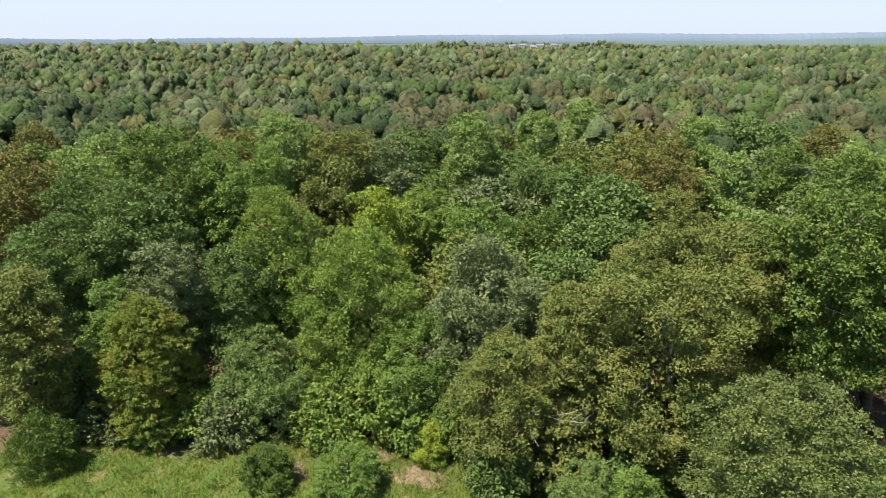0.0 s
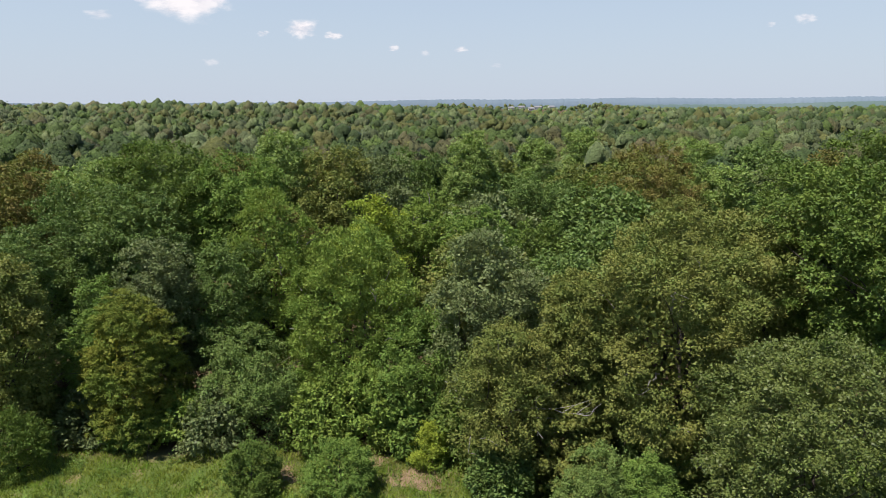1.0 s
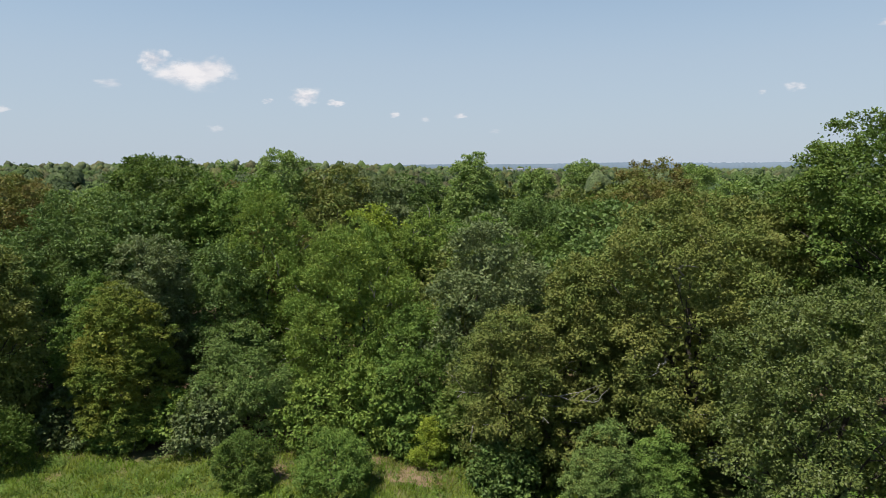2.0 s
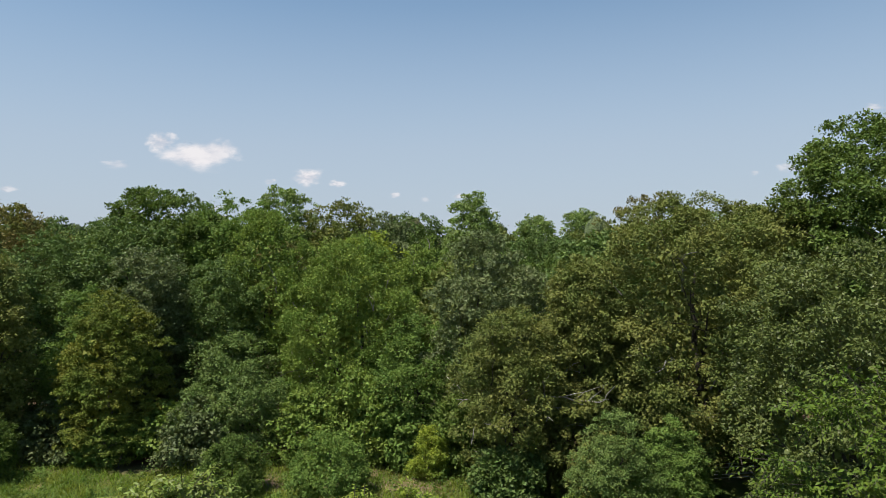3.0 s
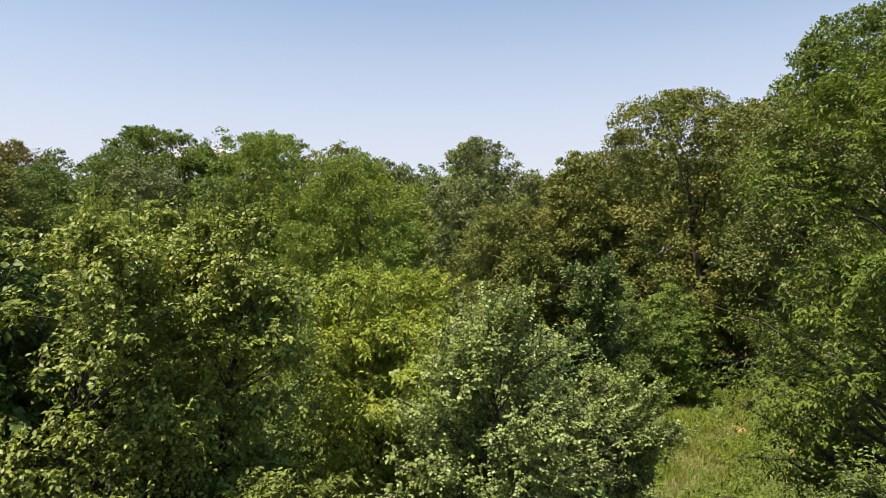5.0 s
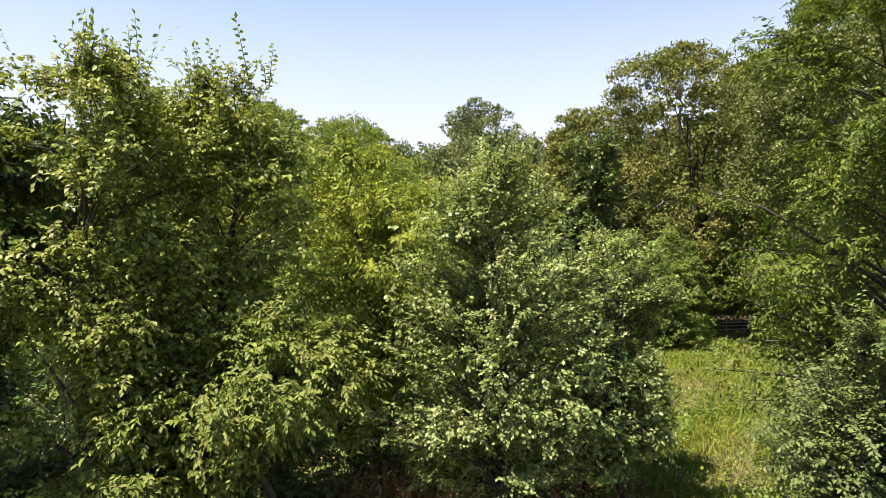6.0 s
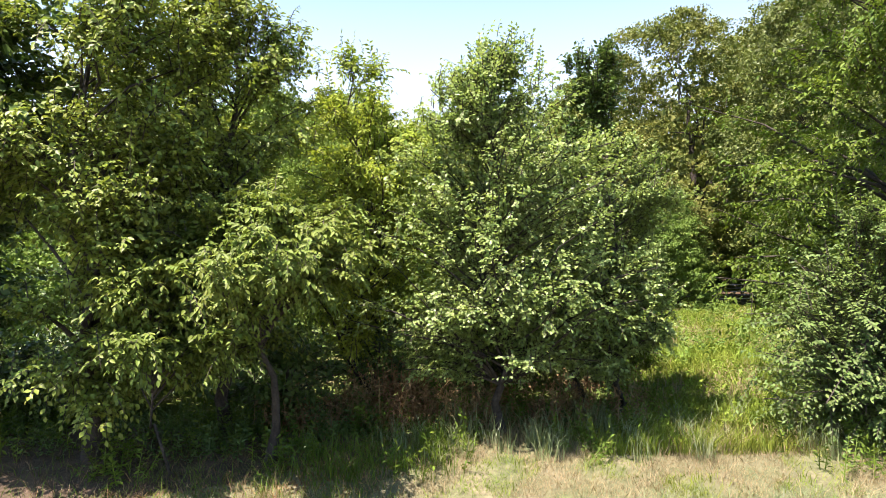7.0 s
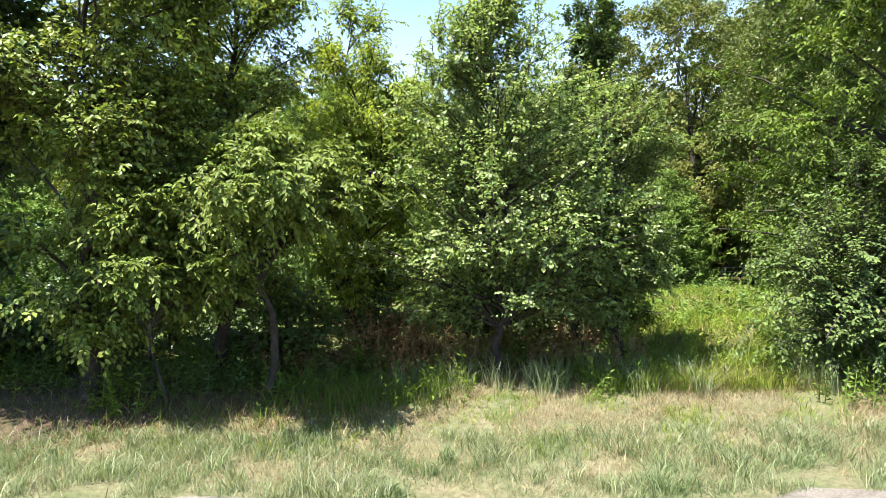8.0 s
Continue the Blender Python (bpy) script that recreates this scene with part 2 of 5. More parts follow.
def puffs(rng, centres, wide, around, rings):
    """Small rounded heads of foliage, uneven, in triangles."""
    th = np.linspace(0, 2 * np.pi, around, endpoint=False)
    el = np.linspace(-0.45, 1.35, rings + 1)
    shape = np.stack([np.cos(th)[None] * np.cos(el)[:, None], np.sin(th)[None] * np.cos(el)[:, None], np.repeat(np.sin(el)[:, None], around, axis=1)], axis=-1).reshape(-1, 3)
    shape = np.concatenate([shape, [[0, 0, 1.0]]])
    n, k = len(centres), len(shape)
    turn = rng.random(n) * 6.28
    c, w = np.cos(turn)[:, None], np.sin(turn)[:, None]
    U = np.stack([shape[None, :, 0] * c - shape[None, :, 1] * w, shape[None, :, 0] * w + shape[None, :, 1] * c, np.repeat(shape[None, :, 2], n, axis=0)], axis=-1)
    V = U * wide[:, None, None] * (1 + 0.16 * rng.normal(0, 1, (n, k, 1)).clip(-1.6, 1.6)) + centres[:, None]
    i = np.arange(rings * around).reshape(rings, around)
    q = np.stack([i, np.roll(i, -1, axis=1), np.roll(i, -1, axis=1) + around, i + around], axis=-1).reshape(-1, 4)
    top = np.stack([rings * around + np.arange(around), rings * around + (np.arange(around) + 1) % around, np.full(around, k - 1)], axis=1)
    f = np.concatenate([q[:, [0, 1, 2]], q[:, [0, 2, 3]], top])
    return V.reshape(-1, 3), (f[None] + (np.arange(n) * k)[:, None, None]).reshape(-1, 3)


def smooth_step(a, b, x):
    t = np.clip((x - a) / (b - a), 0, 1)
    return t * t * (3 - 2 * t)


def ground(x, y):
    """Height of the ground."""
    x, y = np.asarray(x, float), np.asarray(y, float)
    z = -0.42 + 0.42 * np.exp(-((x - 10) / 7) ** 2 - ((y - 24) / 8) ** 2)
    z = z + 0.05 * np.sin(x * 0.9 + 1) * np.sin(y * 0.7) * smooth_step(60, 30, y)
    z = z + 0.4 * smooth_step(14, 30, y) * smooth_step(5, -5, x)
    z = z + 0.28 * smooth_step(6.4, 9.6, y) * smooth_step(26, 14, y)
    side = smooth_step(160, -160, x)
    z = z - 2.5 * smooth_step(85, 170, y) + (1.5 + 7.0 * side) * smooth_step(260, 560, y)
    z = z + 2.0 * np.sin(x * 0.021 + 0.8) * np.sin(y * 0.034 + 1.0) * smooth_step(70, 180, y)
    z = z - (4 + 6 * side) * smooth_step(620, 820, y)
    z = z + 20 * np.exp(-((x - 150) / 170) ** 2 - ((y - 1230) / 130) ** 2)
    z = z - 5 * np.exp(-((x - 85) / 100) ** 2 - ((y - 590) / 170) ** 2)
    return z


# ---- ground ----
def ground_axis(near, step, far, grow):
    a, s = [0.0], step
    while a[-1] < far:
        if a[-1] > near:
            s *= grow
        a.append(a[-1] + s)
    a[-1] = far
    return np.array(a)


_pos = ground_axis(26, 1.0, 4900, 1.16)
_xs = np.concatenate([-_pos[:0:-1], _pos])
_ys = np.concatenate([-ground_axis(4, 1.0, 4900, 1.4)[:0:-1], ground_axis(42, 0.9, 4900, 1.09)])
_gx, _gy = np.meshgrid(_xs, _ys)
_v = np.stack([_gx, _gy, ground(_gx, _gy)], axis=-1).reshape(-1, 3)
_i = np.arange(len(_v)).reshape(_gx.shape)
_f = np.stack([_i[:-1, :-1], _i[:-1, 1:], _i[1:, 1:], _i[1:, :-1]], axis=-1).reshape(-1, 4)
tagged(new("ground", np_mesh("ground", _v, _f, GROUND, True)), "rough grassy ground with dry straw patches and leaf litter", "ground", kind="structure")

# gravel verge of the road that the camera sinks towards
_rx = np.linspace(-60, 60, 241)
_edge = 6.44 + 0.12 * np.sin(_rx * 2.1) + 0.1 * np.sin(_rx * 5.3 + 1)
_rows = [np.stack([_rx, _edge * k - 3.0 * (1 - k), ground(_rx, _edge * k - 3.0 * (1 - k)) + (0.05 if k < 1 else -0.06)], axis=1) for k in (0, 0.08, 0.16, 0.24, 0.32, 0.4, 0.48, 0.56, 0.64, 0.72, 0.8, 0.88, 0.96, 1.0)]
_v = np.concatenate(_rows)
_i = np.arange(len(_v)).reshape(14, -1)
_f = np.stack([_i[:-1, :-1], _i[:-1, 1:], _i[1:, 1:], _i[1:, :-1]], axis=-1).reshape(-1, 4)
tagged(new("road", np_mesh("road", _v, _f, GRAVEL, True)), "pale gravel road edge beside the grass", "road", kind="structure")


# ---- trees ----
SHAPES = {   # height through the crown, radius there
    "oak": ((0, .2, .5, .75, .92, 1), (.6, .88, 1, .88, .62, .32)),
    "poplar": ((0, .25, .5, .75, .92, 1), (.75, 1, .95, .8, .56, .28)),
    "bush": ((0, .15, .5, .8, 1), (.9, 1, .92, .62, .15)),
    "pear": ((0, .15, .35, .6, .8, 1), (.7, 1, .98, .88, .64, .1)),
    "vase": ((0, .3, .6, .85, 1), (.4, .75, 1, .8, .25)),
    "broad": ((0, .2, .5, .8, .93, 1), (.6, .85, 1, .97, .82, .55)),
    "full": ((0, .15, .4, .7, .88, .96, 1), (.75, .92, 1, 1, .92, .7, .4)),
    "overhang": ((0, .2, .42, .65, .85, .95, 1), (.5, .55, .78, 1, .86, .5, .15)),
    "dome": ((0, .3, .6, .85, 1), (1, 1, .86, .55, .1)),
    "tall": ((0, .2, .5, .8, .95, 1), (.7, .95, 1, .8, .5, .25)),
}
LOBES = np.array([[1.7, 0.6, 2.1], [-0.9, 2.2, 1.3], [2.6, -1.8, 0.7], [0.8, 3.1, -2.4]])


def lumps(p, seed, size=1.0):
    """A smooth field between about -1 and 1, for uneven outlines and gaps."""
    q = p / size
    return np.sin(q @ LOBES[0] + seed) * .4 + np.sin(q @ LOBES[1] + seed * 2.3) * .35 + np.sin(q @ LOBES[2] - seed * 1.7) * .35 + np.sin(q @ LOBES[3] + seed * .9) * .25


def sample_crown(rng, n, shape, r, zb, zt, hollow, seed, uneven=0.22):
    ts, rs = SHAPES[shape]
    fine = np.linspace(0, 1, 200)
    rad = np.interp(fine, ts, rs)
    cum = np.cumsum(rad + 0.08)
    t = np.interp(rng.random(n) * cum[-1], cum, fine)
    a = rng.random(n) * 2 * np.pi
    k = 1 - hollow * rng.random(n) ** 1.6
    out = np.stack([np.cos(a), np.sin(a), np.zeros(n)], axis=1)
    probe = np.stack([np.cos(a) * 1.6, np.sin(a) * 1.6, t * 2.6], axis=1)
    rr = np.interp(t, ts, rs) * r * k * (1 + uneven * lumps(probe, seed))
    p = out * rr[:, None]
    p[:, 2] = zb + (zt - zb) * t
    mid = np.array([0, 0, zb + (zt - zb) * 0.42])
    away = unit((p - mid) * np.array([1, 1, 0.9 * r / max(0.5 * (zt - zb), 0.1)]))
    return p, away


def frame_of_tree(thing, rng, p, height, zb, r, girth, limbs=7, lean=0.03, mat=None):
    """Trunk and main limbs, in the tree's own space."""
    top = np.array([rng.normal(0, lean * height), rng.normal(0, lean * height), zb + (height - zb) * 0.7])
    stem = bent((0, 0, -0.25), top, rng, 0.0, 9)
    stem[0, :2] = 0
    rad = girth * (1 - 0.82 * np.linspace(0, 1, 9))
    rad[0] *= 1.45
    part("trunk", *tube(stem, rad, 9), mat or BARK, thing, smooth=True)
    order = rng.permutation(len(p))[:limbs * 3]
    picks = sorted(order, key=lambda i: -np.hypot(p[i, 0], p[i, 1]))[:limbs]
    for i in picks:
        goal = p[i] * np.array([.94, .94, .86])
        z0 = min(max(goal[2] * 0.62 - 0.1 * r, zb * 0.55 + 0.2), top[2])
        j = np.interp(z0, stem[:, 2], np.arange(9))
        start = np.array([np.interp(j, np.arange(9), stem[:, c]) for c in range(3)])
        g = np.interp(j, np.arange(9), rad) * 0.55
        way = bent(start, goal, rng, -0.06, 6)
        pieces = [tube(way, np.linspace(g, g * 0.2, 6), 5)]
        for k in (2, 3, 4):
            tip = way[k] + unit(way[-1] - way[0]) * 0.35 * r + rng.normal(0, 0.22 * r, 3)
            pieces.append(tube(bent(way[k], tip, rng, -0.05, 4), np.linspace(g * 0.4, g * 0.1, 4), 4))
        part("limb", *joined(pieces), mat or BARK, thing, smooth=True)


TRIS = [0]
FINE = 2.3      # how finely the leaf clumps are cut up


def leafy_tree(name, label, category, x, y, top, r, shape="oak", mat="dark", seed=1, low=0.25, clump=1.0, leaf=0.34, cover=0.48,
               limbs=7, girth=0.22, droop=0.15, flat=0.75, uneven=0.22, twiggy=0, spread=0.4, lobe=0.33):
    """A tree seen from some way off: leaf clumps gathered on the lobes of its crown, on a trunk with limbs."""
    rng = np.random.default_rng(seed)
    z0 = float(ground(x, y))
    height = top - z0
    thing = tagged(new(name), label, category)
    thing.location = (x, y, z0)
    zb = height * low
    big = lobe * r
    area = 2 * np.pi * r * (height - zb) * 0.75 + np.pi * r * r * 0.6
    m = max(int(area / (big * big * 1.4)), 9)
    lobes, out = sample_crown(rng, m, shape, max(r - big * .75, r * .45), zb + big * .3, height - big * 0.75, 0.32, seed, uneven)
    lobes[0] = (rng.normal(0, .1 * r), rng.normal(0, .1 * r), height - big * 0.8)
    wide = big * rng.uniform(0.65, 1.15, m)
    frame_of_tree(thing, rng, lobes, height, zb, r, girth, limbs)
    small = clump * 0.62
    k = max(int(7.2 * big * big / (small * small * 6.5)), 5)
    p0 = np.repeat(lobes, k, axis=0)
    w0 = np.repeat(wide, k)[:, None]
    away = unit(rng.normal(0, 0.62, p0.shape) + np.repeat(out, k, axis=0) * 0.6 + np.array([0, 0, 0.42]))
    p = p0 + away * w0 * rng.uniform(0.6, 1.12, (len(p0), 1)) * np.array([1, 1, 0.85]) + rng.normal(0, small * .3, p0.shape)
    keep = (rng.random(len(p)) < np.where((away[:, 1] > 0.35) & (away[:, 2] < 0.5), 0.2, 1.0)) & (p[:, 2] > 0.1)
    p, away = p[keep], away[keep]
    n = len(p)
    size = small * rng.uniform(0.55, 1.35, n)
    per = max(int(FINE * cover * 2 * np.pi * small * small / (leaf * leaf * 0.36)), 6)
    leaf *= 0.58
    c = np.repeat(p, per, axis=0)
    aw = np.repeat(away, per, axis=0)
    sz = np.repeat(size, per)[:, None]
    up = np.array([0, 0, 1.0])
    u = unit(rng.normal(0, 0.8, c.shape) + aw * 0.6 + up * 0.35)
    q = c + u * sz * (0.6 + 0.65 * rng.random((len(c), 1)) ** 1.5) * np.array([1, 1, flat])
    nrm = u * 0.75 + aw * 0.3 + up * 0.25 + rng.normal(0, spread * 0.7, c.shape)
    d = u * 0.5 + aw * 0.4 + rng.normal(0, 0.5, c.shape) - up * droop
    L = leaf * rng.uniform(0.6, 1.4, len(c))
    # foliage inside the crown, which closes it to the light behind
    w = int(area * 9)
    qi, oi = sample_crown(rng, w, shape, r * 0.66, zb + big * .3, height - big * 1.4, 0.75, seed, uneven)
    q, nrm = np.concatenate([q, qi]), np.concatenate([nrm, oi + rng.normal(0, .5, qi.shape)])
    d, L = np.concatenate([d, rng.normal(0, 1, qi.shape)]), np.concatenate([L, np.full(w, 0.36) * rng.uniform(.7, 1.2, w) * min(r / 3, 1)])
    fit = height / max(np.quantile(q[:, 2], 0.9985), 0.1)
    q[:, 2] *= fit
    q = q - unit(d) * L[:, None] * 0.5
    v, f = leaflets(q, d, nrm, L, L * rng.uniform(0.55, 0.95, len(L)))
    part("crown", v, f, LEAF[mat], thing)
    TRIS[0] += len(f)
    for i in rng.integers(0, n, int(twiggy)):
        tip = p[i] * np.array([1, 1, .93]) + away[i] * clump * rng.uniform(.6, 1.1) + rng.normal(0, .25, 3)
        way = bent(p[i] * np.array([.85, .85, .9]), tip, rng, -.1, 5)
        fork = bent(way[2], way[3] + rng.normal(0, .45, 3), rng, 0, 3)
        part("dead_branch", *joined([tube(way, np.linspace(.045, .012, 5), 4), tube(fork, np.linspace(.025, .008, 3), 4)]), DEADWOOD, thing, "pale bare dead branch")
    return thing


def spray_crown(rng, p, away, per, twig, leaf, aspect, droop, rise, side=0.9, jitter=0.35, broad=True, face=0.0):
    """Leafy twigs that start at p and run outwards, with leaves set on both sides."""
    n = len(p)
    up = np.array([0, 0, 1.0])
    d = unit(away * 0.8 + up * rise + rng.normal(0, 0.45, (n, 3)))
    lat = unit(np.cross(d, up) + rng.normal(0, 0.12, (n, 3)))
    over = np.cross(lat, d)
    over *= np.sign(over[:, 2:3] + 1e-6)
    length = twig * rng.uniform(0.6, 1.3, n)[:, None]
    s = (np.arange(per) + 0.6) / per
    sgn = np.where(np.arange(per) % 2 == 0, 1.0, -1.0)
    P = p[:, None] + d[:, None] * (length * s)[..., None] - up * (length * droop * s ** 2)[..., None]
    dd = d[:, None] - up * (2 * droop * s)[None, :, None]
    tip = (s > 1 - 1.0 / per)[None, :, None]
    D = dd * np.where(tip, 1.0, 0.55) + lat[:, None] * (sgn * side)[None, :, None] * np.where(tip, 0.0, 1.0) - up * 0.25
    D = D + rng.normal(0, jitter, D.shape)
    D = D - up * 0.25 * face
    N = over[:, None] * (1 - 0.5 * face) + up * 0.35 + away[:, None] * face + rng.normal(0, jitter * 1.1, D.shape)
    L = leaf * rng.uniform(0.65, 1.25, (n, per))
    v, f = leaves(P.reshape(-1, 3), D.reshape(-1, 3), N.reshape(-1, 3), L.ravel(), L.ravel() * aspect, broad)
    e = p + d * length - up * length * droop
    m = (p + d * length * 0.55 - up * length * droop * 0.3)
    w = 0.006 + 0.004 * rng.random(n)[:, None]
    tv = np.stack([p - lat * w, p + lat * w, m + lat * w * .7, m - lat * w * .7, e + lat * w * .2, e - lat * w * .2], axis=1).reshape(-1, 3)
    tf = (np.array([[0, 1, 2, 3], [3, 2, 4, 5]])[None] + (np.arange(n) * 6)[:, None, None]).reshape(-1, 4)
    return (v, f), (tv, tf)


def near_tree(name, label, category, x, y, top, r, shape, mat, seed, boughs, each, per, twig, leaf, aspect, low=0.15, droop=0.25, rise=0.1,
              hollow=0.5, climb=0.25, girth=0.1, uneven=0.3, side=0.9, jitter=0.35, stretch=(1.0, 1.0), broad=True, loose=0.065, inner=0.3, face=0.7, shoots=0, reach=0.8):
    """A tree close to the camera: leafy twigs along boughs that run out from the trunk."""
    rng = np.random.default_rng(seed)
    z0 = float(ground(x, y))
    height = top - z0
    thing = tagged(new(name), label, category)
    thing.location = (x, y, z0)
    zb = height * low
    tips, out = sample_crown(rng, boughs, shape, r - twig * 0.3, zb, height - twig * 0.5, hollow, seed, uneven)
    tips[:, 0] *= stretch[0]
    tips[:, 1] *= stretch[1]
    stem = bent((0, 0, -0.2), (rng.normal(0, .1), rng.normal(0, .1), height * 0.9), rng, 0, 9)
    stem[0, :2] = 0
    rad = girth * (1 - 0.9 * np.linspace(0, 1, 9))
    rad[0] *= 1.4
    part("trunk", *tube(stem, rad, 9), BARK, thing, smooth=True)
    flat = np.hypot(tips[:, 0], tips[:, 1])
    zs = np.clip(tips[:, 2] - climb * flat - 0.15 * height * rng.random(boughs), 0.12 * height, 0.88 * height)
    start = np.stack([np.interp(zs, stem[:, 2], stem[:, 0]), np.interp(zs, stem[:, 2], stem[:, 1]), zs], axis=1)
    pieces = []
    for i in range(boughs):
        g = float(np.interp(zs[i], stem[:, 2], rad)) * 0.45
        pieces.append(tube(bent(start[i], tips[i], rng, -0.08, 4), np.linspace(max(g, .012), 0.006, 4), 4))
    wood = tagged(part("branchwork", *joined(pieces), BARK, thing, smooth=True), kind="stuff")
    s = (inner + (1 - inner) * rng.random((boughs, each)) ** 0.8)[..., None]
    way = tips - start
    span = np.linalg.norm(way, axis=1)[:, None, None]
    P = start[:, None] + way[:, None] * s + np.array([0, 0, 1.0]) * (np.sin(s * np.pi) * 0.08 * span)
    P = P + rng.normal(0, 1, P.shape) * np.array([1, 1, 0.6]) * (loose * r * (0.35 + 0.65 * s))
    A = unit(unit(way)[:, None] * 0.8 + out[:, None] * 0.4 + rng.normal(0, 0.5, P.shape))
    P, A = P.reshape(-1, 3), A.reshape(-1, 3)
    ok = P[:, 2] > 0.15
    P, A = P[ok], A[ok]
    (v, f), (tv, tf) = spray_crown(rng, P - A * twig * 0.4, A, per, twig, leaf, aspect, droop, rise, side, jitter, broad, face)
    if shoots:
        # young shoots that stand up out of the top of the crown
        high = np.argsort(-(P[:, 2] + rng.normal(0, .35, len(P))))[:shoots * 6]
        base = P[rng.choice(high, shoots, replace=False)]
        (v2, f2), (t2, g2) = spray_crown(rng, base - np.array([0, 0, .35 * reach]), np.tile([0, 0, 1.0], (shoots, 1)), int(per * 1.8), reach, leaf, aspect, 0.05, 1.4, side, 0.2, broad)
        (v, f), (tv, tf) = joined([(v, f), (v2, f2)]), joined([(tv, tf), (t2, g2)])
    part("crown", v, f, LEAF[mat], thing)
    tagged(part("twigwork", tv, tf, BARK, wood), kind="stuff")
    TRIS[0] += len(f) * (f.shape[1] - 2) + len(tf) * 2
    return thing


# the wood's edge and the trees behind it
OAK, TREE, SHRUB = "oak tree", "tree", "shrub"
great_oak = leafy_tree("oak_tree", "large olive-green oak with a broad clumped crown", OAK, 14.0, 36.8, 16.0, 5.4, "full", "olive", 11, 0.12, 1.0, 0.26, 0.66, 9, 0.34, uneven=0.12, twiggy=12, lobe=0.28)
leafy_tree("oak_tree", "olive-green oak beside the largest oak", OAK, 20.4, 39.5, 15.9, 3.2, "broad", "olive", 12, 0.25, 1.0, 0.3, 0.72, 7, 0.28)
leafy_tree("oak_tree", "olive oak with a low crown beside the largest oak", OAK, 8.4, 37.8, 12.4, 2.8, "oak", "olive", 91, 0.15, 0.9, 0.26, 0.6, 6, 0.2)
low_oak = leafy_tree("oak_tree", "low spreading olive oak with bleached dead limbs", OAK, 3.9, 36.2, 9.6, 3.2, "oak", "olive", 13, 0.08, 0.85, 0.24, 0.5, 8, 0.2, twiggy=15)
leafy_tree("oak_tree", "grey-green oak in the wood's edge", OAK, 2.9, 42.3, 14.0, 3.9, "oak", "greygreen", 14, 0.2, 0.95, 0.3, 0.5)
leafy_tree("feathery_tree", "light green tree with fine feathery foliage", TREE, -6.5, 46.2, 13.8, 5.3, "oak", "feather", 15, 0.06, 0.85, 0.26, 0.5, 9, 0.25, -0.2, 0.95, twiggy=18)
leafy_tree("feathery_tree", "light green tree with upright shoots", TREE, -13.2, 49.8, 15.9, 3.7, "tall", "feather", 16, 0.12, 0.85, 0.28, 0.5, 7, 0.22, -0.3, 1.0, twiggy=15)
leafy_tree("hackberry_tree", "low pale green tree at the field's edge", TREE, -13.0, 42.4, 7.5, 3.8, "bush", "pale", 17, 0.06, 0.75, 0.24, 0.5, 8, 0.16)
leafy_tree("hackberry_tree", "low green tree hanging over the field's edge", TREE, -1.4, 43.2, 8.6, 4.4, "bush", "bright", 18, 0.06, 0.75, 0.25, 0.5, 8, 0.16)
leafy_tree("cedar_tree", "olive-yellow red cedar with layered sprays", "cedar", -20.6, 41.2, 10.4, 3.7, "pear", "cedar", 19, 0.02, 0.5, 0.2, 0.62, 8, 0.18, 0.3, 0.5, 0.12, lobe=0.22)
leafy_tree("sapling", "pale green young tree beside the cedar", TREE, -24.0, 44.6, 10.6, 3.0, "tall", "bright", 20, 0.02, 0.7, 0.26, 0.5, 5, 0.14, 0.3)
leafy_tree("blackgum_tree", "dark blue-green tree with glossy leaves", TREE, -20.5, 45.2, 13.0, 2.9, "oak", "greygreen", 21, 0.15, 0.85, 0.28, 0.5)
leafy_tree("blackgum_tree", "dark green tree in the shaded wood's edge", TREE, -16.2, 47.6, 12.2, 3.6, "oak", "dark", 22, 0.1, 0.85, 0.28, 0.5)
leafy_tree("maple_tree", "broad flat-topped green tree on the skyline", TREE, -26.2, 62.5, 18.8, 7.0, "oak", "maple", 23, 0.3, 1.0, 0.38, 0.72, uneven=0.06, lobe=0.24)
leafy_tree("maple_tree", "broad green tree with pointed shoots on the skyline", TREE, -19.2, 61.0, 17.8, 4.8, "oak", "bright", 24, 0.3, 1.0, 0.38, 0.68, uneven=0.08, lobe=0.26)
leafy_tree("blackgum_tree", "dark green tree with small glossy leaves", TREE, -25.5, 54.5, 15.6, 4.6, "oak", "dark", 25, 0.2, 0.95, 0.36, 0.48)
leafy_tree("oak_tree", "brownish olive oak at the wood's edge", OAK, -39.4, 59.0, 17.2, 4.8, "oak", "brown", 26, 0.2, 1.0, 0.41, 0.48)
leafy_tree("blackgum_tree", "dull green tree on the skyline", TREE, -31.6, 57.0, 15.7, 4.4, "broad", "dark", 90, 0.15, 0.95, 0.36, 0.48)
leafy_tree("blackgum_tree", "dark green tree beside brown oaks", TREE, -31.5, 50.5, 13.6, 4.6, "oak", "dark", 27, 0.15, 0.95, 0.3, 0.5)
leafy_tree("oak_tree", "olive oak standing forward of the wood", OAK, -28.2, 40.2, 12.7, 2.7, "oak", "olive", 28, 0.15, 0.85, 0.28, 0.5)
leafy_tree("poplar_tree", "light yellow-green tulip poplar with a rounded top", "poplar", -16.6, 70.0, 19.5, 3.9, "poplar", "poplar", 29, 0.3, 0.9, 0.38, 0.72, lobe=0.32, uneven=0.08)
leafy_tree("oak_tree", "brownish green oak with a lumpy crown", OAK, -11.2, 68.0, 17.9, 4.6, "oak", "olive", 30, 0.3, 1.0, 0.41, 0.48)
leafy_tree("oak_tree", "olive oak with a wide crown", OAK, -7.0, 70.5, 17.2, 4.2, "oak", "greygreen", 31, 0.3, 1.0, 0.41, 0.48)
